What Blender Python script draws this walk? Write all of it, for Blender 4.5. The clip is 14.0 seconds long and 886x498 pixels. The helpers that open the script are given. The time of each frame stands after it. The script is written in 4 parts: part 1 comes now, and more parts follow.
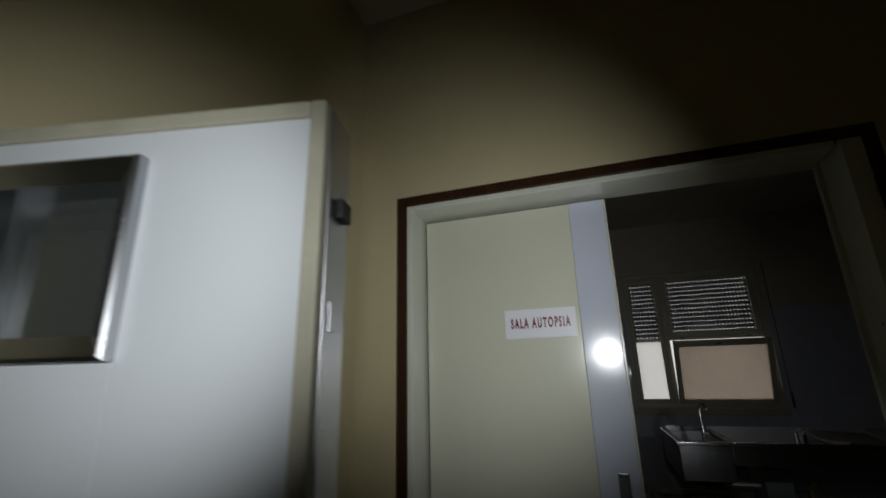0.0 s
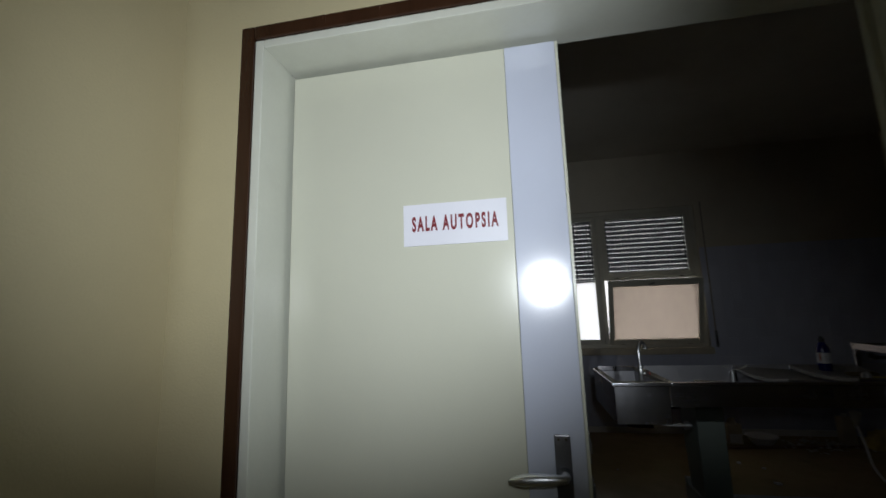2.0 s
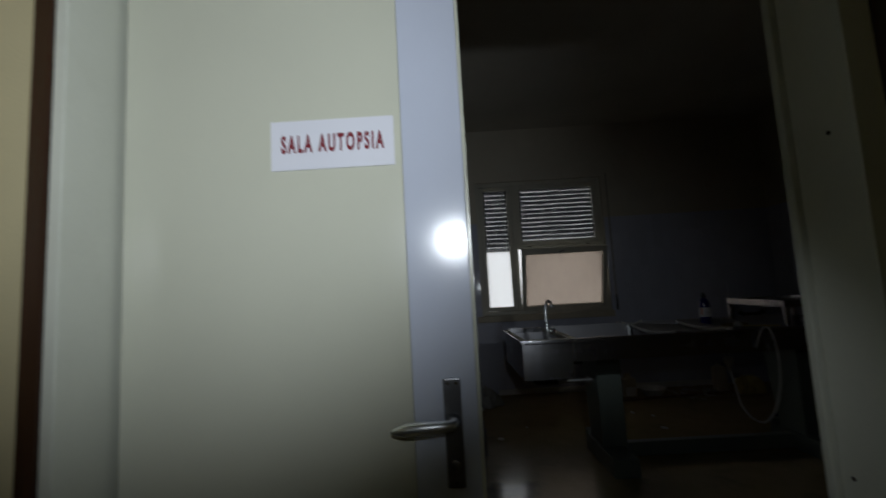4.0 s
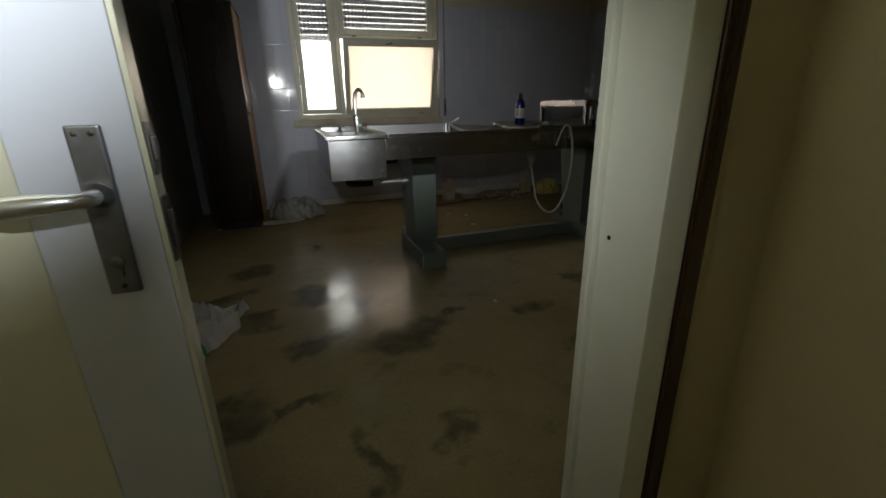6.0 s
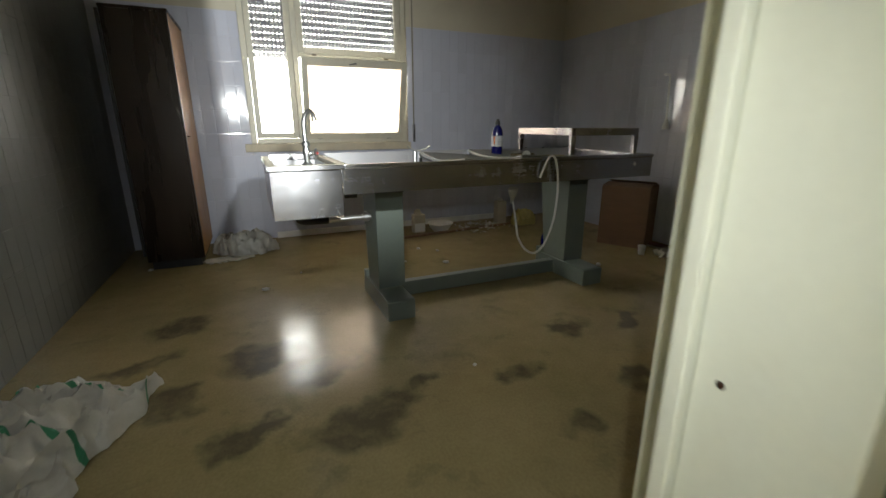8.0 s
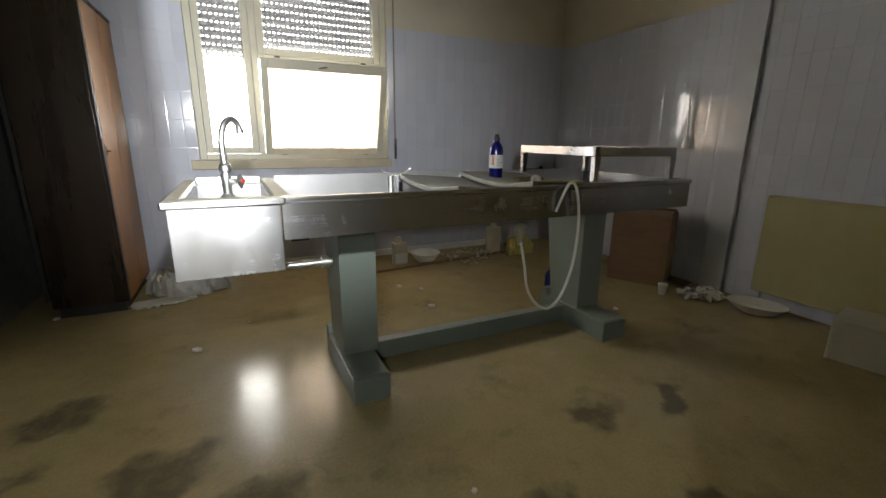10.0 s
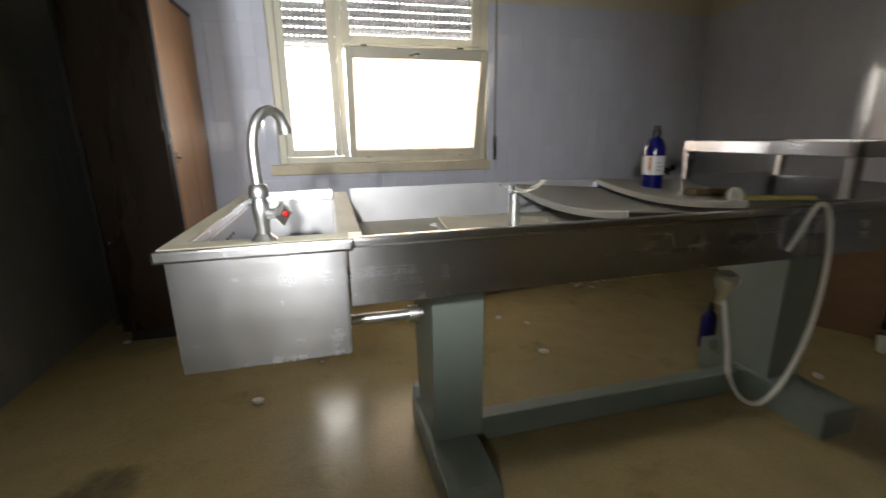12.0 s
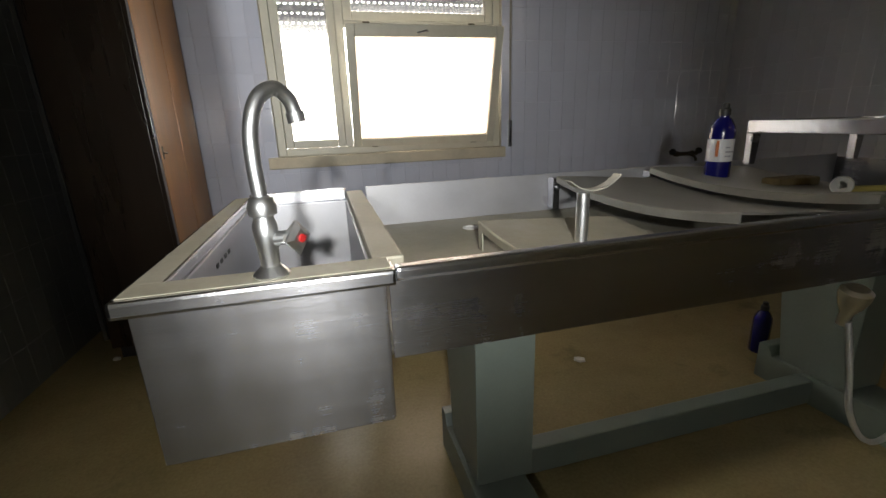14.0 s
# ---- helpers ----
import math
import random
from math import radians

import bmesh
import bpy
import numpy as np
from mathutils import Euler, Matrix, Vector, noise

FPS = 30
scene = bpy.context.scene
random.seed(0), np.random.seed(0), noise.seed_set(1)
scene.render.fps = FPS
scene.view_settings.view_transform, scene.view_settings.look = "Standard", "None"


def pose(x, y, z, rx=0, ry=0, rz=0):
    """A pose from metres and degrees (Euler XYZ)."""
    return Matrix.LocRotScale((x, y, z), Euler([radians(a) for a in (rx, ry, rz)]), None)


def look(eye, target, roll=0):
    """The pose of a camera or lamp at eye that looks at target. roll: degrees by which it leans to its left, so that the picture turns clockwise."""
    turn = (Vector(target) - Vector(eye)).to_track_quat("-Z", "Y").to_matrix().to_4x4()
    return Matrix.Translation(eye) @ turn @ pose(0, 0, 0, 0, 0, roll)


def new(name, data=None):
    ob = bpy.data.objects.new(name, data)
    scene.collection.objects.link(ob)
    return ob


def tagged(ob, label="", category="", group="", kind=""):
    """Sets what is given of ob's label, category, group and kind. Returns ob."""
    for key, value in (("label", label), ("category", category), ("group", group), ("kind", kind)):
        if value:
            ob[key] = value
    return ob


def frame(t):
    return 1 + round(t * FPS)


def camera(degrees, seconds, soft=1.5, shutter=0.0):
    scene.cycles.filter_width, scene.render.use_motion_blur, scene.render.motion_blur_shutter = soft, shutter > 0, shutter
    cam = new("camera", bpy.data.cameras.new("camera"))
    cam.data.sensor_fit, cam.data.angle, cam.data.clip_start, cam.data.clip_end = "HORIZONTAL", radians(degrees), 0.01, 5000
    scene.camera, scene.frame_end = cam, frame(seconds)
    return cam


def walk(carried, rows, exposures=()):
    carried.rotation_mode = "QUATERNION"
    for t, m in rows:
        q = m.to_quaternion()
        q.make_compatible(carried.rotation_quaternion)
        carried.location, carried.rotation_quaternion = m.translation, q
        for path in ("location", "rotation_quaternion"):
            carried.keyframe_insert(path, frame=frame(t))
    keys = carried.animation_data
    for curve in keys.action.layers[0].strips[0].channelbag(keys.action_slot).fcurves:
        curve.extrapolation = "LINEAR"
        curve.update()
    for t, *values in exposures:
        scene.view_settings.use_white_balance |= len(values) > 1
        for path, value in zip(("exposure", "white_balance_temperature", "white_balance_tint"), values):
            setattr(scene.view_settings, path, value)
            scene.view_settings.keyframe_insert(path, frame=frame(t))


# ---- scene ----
cam = camera(92.1, 14.0, shutter=0.5)
PATH = [
    (0, (0.589, -1.644, 1.415), (-0.032, 0.175, 1.965), -1.5),
    (0.5, (0.663, -1.505, 1.387), (0.069, 0.351, 1.836), -0.6),
    (1, (0.655, -1.325, 1.354), (0.171, 0.586, 1.689), -0.7),
    (1.5, (0.587, -1.126, 1.346), (0.255, 0.822, 1.658), -1.5),
    (2, (0.575, -0.979, 1.34), (0.194, 0.958, 1.656), -1.8),
    (2.2, (0.584, -0.922, 1.35), (0.146, 1.003, 1.673), -1.3),
    (4.3, (0.68, -0.755, 1.225), (0.836, 1.235, 1.354), -2.6),
    (4.5, (0.727, -0.691, 1.216), (1.028, 1.285, 1.141), -1.6),
    (5, (0.832, -0.634, 1.123), (1.302, 1.264, 0.699), -2.0),
    (5.5, (0.872, -0.585, 1.077), (1.381, 1.252, 0.473), -2.2),
    (6, (0.876, -0.526, 1.072), (1.483, 1.265, 0.421), -1.1),
    (6.5, (0.86, -0.459, 1.073), (1.591, 1.297, 0.458), -1.2),
    (7, (0.873, -0.384, 1.07), (1.667, 1.35, 0.47), -0.9),
    (7.5, (0.945, -0.272, 1.068), (1.724, 1.474, 0.479), -1.2),
    (8, (1.021, -0.125, 1.074), (1.772, 1.645, 0.525), -0.1),
    (8.2, (1.013, -0.049, 1.085), (1.81, 1.697, 0.523), 0.5),
    (10.5, (1.313, 0.622, 1.085), (2.138, 2.382, 0.614), 0.4),
    (11, (1.315, 0.796, 1.084), (2.184, 2.533, 0.607), -1.0),
    (11.5, (1.335, 0.943, 1.081), (2.059, 2.737, 0.574), -0.9),
    (12, (1.37, 1.106, 1.09), (1.827, 2.987, 0.589), -0.8),
    (12.5, (1.354, 1.223, 1.093), (1.606, 3.14, 0.58), -1.6),
    (13, (1.318, 1.328, 1.094), (1.663, 3.222, 0.555), -2.1),
    (13.5, (1.31, 1.362, 1.092), (1.741, 3.232, 0.528), -2.2),
    (14, (1.321, 1.373, 1.093), (1.78, 3.237, 0.533), -2.1),
]
EXPOSURE = [(0.0, -2.65, 6000, 9), (0.6, -2.6, 5950, 9), (1.2, -2.15, 5800, 9), (2.0, -1.6, 5700, 10), (3.2, -1.8, 5650, 9), (4.5, -2.1, 5600, 9),
            (5.0, -1.6, 5700, 9), (5.5, -0.8, 5900, 8), (6.0, 0.45, 6150, 6), (6.5, 1.25, 6150, 6), (7.0, 1.7, 6150, 6), (7.5, 1.95, 6150, 6), (8.2, 2.0, 6150, 6),
            (10.5, 2.35, 6200, 9), (11.5, 2.3, 6250, 10), (12.5, 1.95, 6250, 10), (14.0, 1.7, 6250, 10)]
walk(cam, [(t, look(eye, target, roll)) for t, eye, target, roll in PATH], EXPOSURE)

# ---- light ----
world = bpy.data.worlds.new("world")
scene.world = world
world.use_nodes = True
wn = world.node_tree.nodes
sky = wn.new("ShaderNodeTexSky")
sky.sky_type = 'NISHITA'
sky.sun_disc = False
sky.sun_elevation = radians(38)
sky.sun_rotation = radians(160)
world.node_tree.links.new(sky.outputs[0], wn["Background"].inputs[0])
wn["Background"].inputs[1].default_value = 0.05


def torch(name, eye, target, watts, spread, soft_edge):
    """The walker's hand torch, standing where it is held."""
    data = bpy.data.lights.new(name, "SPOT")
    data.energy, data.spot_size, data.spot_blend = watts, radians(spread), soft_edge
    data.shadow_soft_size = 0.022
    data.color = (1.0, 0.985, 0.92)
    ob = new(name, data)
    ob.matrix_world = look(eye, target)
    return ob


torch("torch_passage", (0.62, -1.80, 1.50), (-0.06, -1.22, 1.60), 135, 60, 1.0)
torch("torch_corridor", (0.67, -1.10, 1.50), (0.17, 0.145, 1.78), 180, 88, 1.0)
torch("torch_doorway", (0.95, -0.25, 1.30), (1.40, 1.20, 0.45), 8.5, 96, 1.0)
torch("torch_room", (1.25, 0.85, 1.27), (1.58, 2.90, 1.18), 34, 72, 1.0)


# ---- materials ----
def ramp(nodes, links, value, stops):
    r = nodes.new("ShaderNodeValToRGB")
    els = r.color_ramp.elements
    while len(els) < len(stops):
        els.new(0.5)
    for e, (p, c) in zip(els, stops):
        e.position, e.color = p, (*c, 1) if len(c) == 3 else c
    links.new(value, r.inputs[0])
    return r.outputs[0]


def noise_tex(nodes, links, coord, scale, detail=4, rough=0.55, stretch=None):
    n = nodes.new("ShaderNodeTexNoise")
    n.inputs["Scale"].default_value, n.inputs["Detail"].default_value = scale, detail
    n.inputs["Roughness"].default_value = rough
    if stretch:
        m = nodes.new("ShaderNodeMapping")
        m.inputs["Scale"].default_value = stretch
        links.new(coord, m.inputs[0])
        coord = m.outputs[0]
    links.new(coord, n.inputs["Vector"])
    return n.outputs["Fac"]


def blend(nodes, links, fac, a, b, mode="MIX"):
    m = nodes.new("ShaderNodeMix")
    m.data_type, m.blend_type = "RGBA", mode
    for sock, v in ((m.inputs[0], fac), (m.inputs[6], a), (m.inputs[7], b)):
        if isinstance(v, (int, float)):
            sock.default_value = v
        elif isinstance(v, tuple):
            sock.default_value = (*v, 1)
        else:
            links.new(v, sock)
    return m.outputs[2]


def calc(nodes, links, op, a, b=0.0):
    m = nodes.new("ShaderNodeMath")
    m.operation = op
    for sock, v in ((m.inputs[0], a), (m.inputs[1], b)):
        if isinstance(v, (int, float)):
            sock.default_value = v
        else:
            links.new(v, sock)
    return m.outputs[0]


def mat(name, color, rough=0.5, metal=0.0, var=0.18, scale=6.0, fine=60.0, bump=0.08, dirt=None, dirt_amount=0.5,
        stretch=None, rvar=0.12, coat=0.0, random_tint=0.0):
    """Colour varied at a coarse and a fine scale, with dirt patches, uneven gloss and fine relief."""
    m = bpy.data.materials.new(name)
    m.use_nodes = True
    nodes, links = m.node_tree.nodes, m.node_tree.links
    p = nodes["Principled BSDF"]
    coord = nodes.new("ShaderNodeTexCoord").outputs["Object"]
    big = noise_tex(nodes, links, coord, scale, 5, 0.6, stretch)
    small = noise_tex(nodes, links, coord, fine, 3, 0.6, stretch)
    lo = tuple(c * (1 - var) for c in color)
    hi = tuple(min(1, c * (1 + var)) for c in color)
    col = ramp(nodes, links, big, ((0.3, lo), (0.7, hi)))
    col = blend(nodes, links, 0.25, col, ramp(nodes, links, small, ((0.3, lo), (0.7, hi))))
    if dirt:
        patch = noise_tex(nodes, links, coord, scale * 0.45, 6, 0.7, stretch)
        fac = ramp(nodes, links, patch, ((0.48, (0, 0, 0)), (0.72, (dirt_amount,) * 3)))
        col = blend(nodes, links, fac, col, dirt)
    if random_tint:
        info = nodes.new("ShaderNodeObjectInfo")
        k = tuple([1 - random_tint] * 3), tuple([1 + random_tint] * 3)
        col = blend(nodes, links, 1.0, col, ramp(nodes, links, info.outputs["Random"], ((0, k[0]), (1, k[1]))), "MULTIPLY")
    links.new(col, p.inputs["Base Color"])
    r = calc(nodes, links, "MULTIPLY_ADD", big, rvar * 2)
    r.node.inputs[2].default_value = rough - rvar
    links.new(r, p.inputs["Roughness"])
    p.inputs["Metallic"].default_value = metal
    p.inputs["Coat Weight"].default_value = coat
    if bump:
        b = nodes.new("ShaderNodeBump")
        b.inputs["Strength"].default_value, b.inputs["Distance"].default_value = bump, 0.01
        links.new(small, b.inputs["Height"])
        links.new(b.outputs[0], p.inputs["Normal"])
    return m


def brush_along(m):
    """Brushing marks that run level, so that a lamp's gleam spreads upright."""
    nodes, links = m.node_tree.nodes, m.node_tree.links
    p = nodes["Principled BSDF"]
    p.inputs["Anisotropic"].default_value = 0.8
    p.inputs["Anisotropic Rotation"].default_value = 0.25
    # long level scratches that break the gleam into streaks, and dried runs
    coord = nodes.new("ShaderNodeTexCoord").outputs["Object"]
    lines = noise_tex(nodes, links, coord, 7, 5, 0.7, (0.25, 1, 70))
    smear = noise_tex(nodes, links, coord, 9, 5, 0.65, (1.4, 1, 0.5))
    worn = calc(nodes, links, "ADD", calc(nodes, links, "MULTIPLY", lines, 0.07), calc(nodes, links, "MULTIPLY", smear, 0.12))
    old = p.inputs["Roughness"].links[0].from_socket
    links.new(calc(nodes, links, "ADD", calc(nodes, links, "SUBTRACT", worn, 0.09), old), p.inputs["Roughness"])
    base = p.inputs["Base Color"].links[0].from_socket
    links.new(blend(nodes, links, ramp(nodes, links, lines, ((0.52, (0, 0, 0)), (0.66, (0.14,) * 3))), base, (0.52, 0.52, 0.54)), p.inputs["Base Color"])
    t = nodes.new("ShaderNodeTangent")
    t.direction_type, t.axis = "RADIAL", "Z"
    links.new(t.outputs[0], p.inputs["Tangent"])


CREAM = mat("cream_wall_paint", (0.50, 0.44, 0.27), 0.45, var=0.07, scale=1.6, fine=140, bump=0.10, dirt=(0.33, 0.28, 0.16), dirt_amount=0.25)
PALE = mat("pale_upper_wall_paint", (0.56, 0.52, 0.42), 0.75, var=0.08, scale=1.5, fine=90, bump=0.08, dirt=(0.36, 0.32, 0.24), dirt_amount=0.3)
CEIL = mat("ceiling_distemper", (0.58, 0.55, 0.47), 0.85, var=0.1, scale=1.2, fine=50, bump=0.1, dirt=(0.35, 0.31, 0.24), dirt_amount=0.3)
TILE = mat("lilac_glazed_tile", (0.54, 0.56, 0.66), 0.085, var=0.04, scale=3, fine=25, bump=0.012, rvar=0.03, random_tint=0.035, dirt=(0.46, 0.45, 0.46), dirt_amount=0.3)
# left wall tiles: its lack of light is put into a darker colour
TILE_SHADED = mat("shaded_grey_tile", (0.17, 0.175, 0.17), 0.42, var=0.08, scale=3, fine=25, bump=0.012, rvar=0.08, random_tint=0.05)
GROUT = mat("grey_grout", (0.50, 0.51, 0.60), 0.85, var=0.1, fine=200)
JAMB = mat("white_frame_enamel", (0.62, 0.63, 0.55), 0.32, var=0.05, scale=3, fine=80, bump=0.04, dirt=(0.42, 0.40, 0.30), dirt_amount=0.3)
LEAF = mat("cream_door_laminate", (0.60, 0.60, 0.49), 0.22, var=0.03, scale=2, fine=160, bump=0.03, rvar=0.05)
STRIPE = mat("pale_blue_edge_laminate", (0.55, 0.58, 0.68), 0.17, var=0.03, scale=3, fine=160, bump=0.03, rvar=0.04)
TRIM = mat("dark_brown_wood", (0.036, 0.016, 0.008), 0.24, var=0.35, scale=9, fine=70, bump=0.1, stretch=(1, 1, 0.12))
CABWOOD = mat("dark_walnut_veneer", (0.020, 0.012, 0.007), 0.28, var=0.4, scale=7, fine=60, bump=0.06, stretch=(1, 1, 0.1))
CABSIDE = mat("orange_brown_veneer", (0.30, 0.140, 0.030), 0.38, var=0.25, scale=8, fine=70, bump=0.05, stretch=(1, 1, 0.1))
STEEL = mat("brushed_stainless_steel", (0.43, 0.43, 0.455), 0.25, 1.0, var=0.07, scale=5, fine=150, bump=0.05, stretch=(0.2, 1, 3.0), rvar=0.04, dirt=(0.37, 0.37, 0.385), dirt_amount=0.5)
brush_along(STEEL)
BASIN = mat("satin_steel", (0.47, 0.47, 0.50), 0.46, 0.75, var=0.07, scale=6, fine=130, bump=0.03, dirt=(0.44, 0.43, 0.41), dirt_amount=0.5)
DUSTY = mat("dusty_stainless_steel", (0.37, 0.345, 0.265), 0.6, 0.3, var=0.16, scale=7, fine=110, bump=0.05, dirt=(0.46, 0.45, 0.42), dirt_amount=0.5)
DULL = mat("dull_worn_steel", (0.28, 0.275, 0.25), 0.45, 0.6, var=0.14, scale=6, fine=110, bump=0.04, dirt=(0.20, 0.19, 0.15), dirt_amount=0.5)
CHROME = mat("worn_chrome", (0.72, 0.73, 0.74), 0.36, 1.0, var=0.1, scale=30, fine=200, bump=0.02, rvar=0.08)
HANDLE = mat("dull_aluminium", (0.20, 0.20, 0.21), 0.40, 1.0, var=0.15, scale=25, fine=180, bump=0.03)
GREEN = mat("grey_green_enamel", (0.145, 0.172, 0.152), 0.38, var=0.08, scale=5, fine=90, bump=0.04, dirt=(0.12, 0.14, 0.12), dirt_amount=0.5)
WINFR = mat("beige_window_paint", (0.53, 0.51, 0.42), 0.45, var=0.07, scale=6, fine=80, bump=0.06, dirt=(0.30, 0.26, 0.18), dirt_amount=0.35)
SILL = mat("sandy_stone_sill", (0.50, 0.45, 0.34), 0.6, var=0.14, scale=10, fine=120, bump=0.12, dirt=(0.3, 0.25, 0.18), dirt_amount=0.4)
SHUT = mat("grey_shutter_plastic", (0.14, 0.14, 0.16), 0.5, var=0.08, scale=8, fine=60, bump=0.03)
DARK = mat("black_rubber", (0.02, 0.02, 0.02), 0.55, var=0.2, scale=20, fine=120)
WHITE = mat("white_plastic", (0.74, 0.74, 0.72), 0.4, var=0.05, scale=15, fine=120, bump=0.03, dirt=(0.5, 0.46, 0.38), dirt_amount=0.3)
PANEL = mat("white_insulated_panel", (0.66, 0.69, 0.72), 0.4, var=0.03, scale=2, fine=200, bump=0.03)
GASKET = mat("beige_gasket", (0.42, 0.40, 0.31), 0.6, var=0.12, scale=10, fine=100)
SIGNW = mat("sign_white", (0.76, 0.76, 0.82), 0.35, var=0.02, scale=5, fine=100, bump=0.0)
SIGNR = mat("sign_red", (0.17, 0.008, 0.014), 0.4, var=0.05, bump=0.0)
BLUE = mat("cobalt_plastic", (0.004, 0.005, 0.11), 0.18, var=0.15, scale=12, bump=0.02, coat=0.3)
LABEL = mat("paper_label", (0.66, 0.66, 0.68), 0.6, var=0.05, scale=20, fine=150)
LABELINK = mat("grey_label_print", (0.33, 0.33, 0.36), 0.6, var=0.1)
ORANGE = mat("orange_label_edge", (0.62, 0.20, 0.07), 0.6, var=0.1)
CARD = mat("brown_cardboard", (0.17, 0.10, 0.055), 0.8, var=0.15, scale=5, fine=70, bump=0.08, stretch=(1, 1, 4))
RAD = mat("yellowed_radiator_enamel", (0.36, 0.33, 0.17), 0.4, var=0.07, scale=3, fine=80, bump=0.04, dirt=(0.28, 0.22, 0.1), dirt_amount=0.4)
SACK = mat("grey_plastic_sack", (0.33, 0.32, 0.29), 0.42, var=0.2, scale=14, fine=90, bump=0.2)
PAPER = mat("old_paper", (0.46, 0.44, 0.38), 0.8, var=0.15, scale=20, fine=90)
YELLOW = mat("faded_yellow_plastic", (0.50, 0.42, 0.13), 0.55, var=0.15, scale=14)
BRASS = mat("tarnished_brass", (0.075, 0.062, 0.036), 0.5, 0.7, var=0.2, scale=30)
CHIP = mat("grey_plaster", (0.52, 0.50, 0.46), 0.85, var=0.2, scale=40, fine=160)
RED = mat("red_plastic", (0.45, 0.02, 0.02), 0.35, var=0.1)
PIPE = mat("painted_grey_pipe", (0.50, 0.50, 0.50), 0.4, var=0.08, scale=10)
MILK = mat("translucent_canister", (0.50, 0.45, 0.34), 0.5, var=0.1, scale=12)
BATTEN = mat("raw_batten", (0.20, 0.12, 0.06), 0.7, var=0.25, scale=10, stretch=(0.15, 1, 1))


def floor_material():
    m = bpy.data.materials.new("stained_lino_floor")
    m.use_nodes = True
    nodes, links = m.node_tree.nodes, m.node_tree.links
    p = nodes["Principled BSDF"]
    coord = nodes.new("ShaderNodeTexCoord").outputs["Object"]
    big = noise_tex(nodes, links, coord, 1.3, 6, 0.6)
    mid = noise_tex(nodes, links, coord, 7, 6, 0.65)
    fine = noise_tex(nodes, links, coord, 90, 3, 0.6)
    col = ramp(nodes, links, big, ((0.3, (0.255, 0.225, 0.10)), (0.7, (0.38, 0.31, 0.165))))
    col = blend(nodes, links, 0.35, col, ramp(nodes, links, mid, ((0.3, (0.19, 0.14, 0.065)), (0.7, (0.34, 0.27, 0.14)))))
    col = blend(nodes, links, 0.18, col, ramp(nodes, links, fine, ((0.35, (0.13, 0.095, 0.05)), (0.65, (0.36, 0.29, 0.17)))))
    # damp stains, each an uneven patch
    warp = nodes.new("ShaderNodeTexNoise")
    warp.inputs["Scale"].default_value, warp.inputs["Detail"].default_value, warp.inputs["Roughness"].default_value = 4.5, 4, 0.55
    links.new(coord, warp.inputs["Vector"])
    shifted = nodes.new("ShaderNodeMix")
    shifted.data_type, shifted.blend_type, shifted.clamp_factor = "RGBA", "LINEAR_LIGHT", False
    shifted.inputs[0].default_value = 0.20
    links.new(coord, shifted.inputs[6])
    links.new(warp.outputs["Color"], shifted.inputs[7])
    mask = None
    for x, y, rx, ry in ((0.92, 1.93, .21, .17), (1.27, 1.25, .20, .15), (1.42, 1.36, .18, .12), (1.2, 1.66, .2, .13), (0.86, 1.32, .17, .08),
                         (1.99, 1.32, .16, .09), (2.05, 0.9, .12, .1), (0.5, 2.4, .2, .12), (0.42, 2.05, .22, .08), (0.6, 1.68, .13, .14),
                         (2.5, 1.6, .15, .12), (1.0, 0.58, .06, .14), (1.3, 0.62, .1, .08), (0.8, 0.9, .16, .05), (1.62, 1.4, .12, .07),
                         (0.55, 0.95, .2, .14), (2.5, 1.05, .15, .1), (2.9, 1.55, .16, .09)):
        mp = nodes.new("ShaderNodeMapping")
        mp.vector_type = "TEXTURE"
        mp.inputs["Location"].default_value = (x, y, 0)
        mp.inputs["Rotation"].default_value = (0, 0, 0.35)
        mp.inputs["Scale"].default_value = (rx, ry, 1)
        links.new(shifted.outputs[2], mp.inputs[0])
        ln = nodes.new("ShaderNodeVectorMath")
        ln.operation = "LENGTH"
        links.new(mp.outputs[0], ln.inputs[0])
        mr = nodes.new("ShaderNodeMapRange")
        mr.interpolation_type = "SMOOTHSTEP"
        for k, v in (("From Min", 0.42), ("From Max", 1.12), ("To Min", 1.0), ("To Max", 0.0)):
            mr.inputs[k].default_value = v
        links.new(ln.outputs["Value"], mr.inputs["Value"])
        mask = mr.outputs[0] if mask is None else calc(nodes, links, "MAXIMUM", mask, mr.outputs[0])
    patchy = calc(nodes, links, "MULTIPLY", mask, ramp(nodes, links, mid, ((0.30, (0.4,) * 3), (0.55, (1,) * 3))))
    col = blend(nodes, links, calc(nodes, links, "MULTIPLY", patchy, 0.78), col, (0.062, 0.058, 0.042))
    # scattered small marks and pale scuffs
    marks = noise_tex(nodes, links, shifted.outputs[2], 3.2, 7, 0.68)
    col = blend(nodes, links, ramp(nodes, links, marks, ((0.56, (0, 0, 0)), (0.74, (0.5,) * 3))), col, (0.085, 0.078, 0.05))
    col = blend(nodes, links, ramp(nodes, links, marks, ((0.22, (0.30,) * 3), (0.42, (0, 0, 0)))), col, (0.42, 0.34, 0.20))
    links.new(col, p.inputs["Base Color"])
    # dried film: sharp-edged islands of gloss on a duller floor
    film = noise_tex(nodes, links, shifted.outputs[2], 1.9, 5, 0.55)
    film = ramp(nodes, links, film, ((0.42, (0, 0, 0)), (0.56, (1,) * 3)))
    r = ramp(nodes, links, mid, ((0.25, (0.15,) * 3), (0.75, (0.27,) * 3)))
    r = calc(nodes, links, "SUBTRACT", r, calc(nodes, links, "MULTIPLY", film, 0.05))
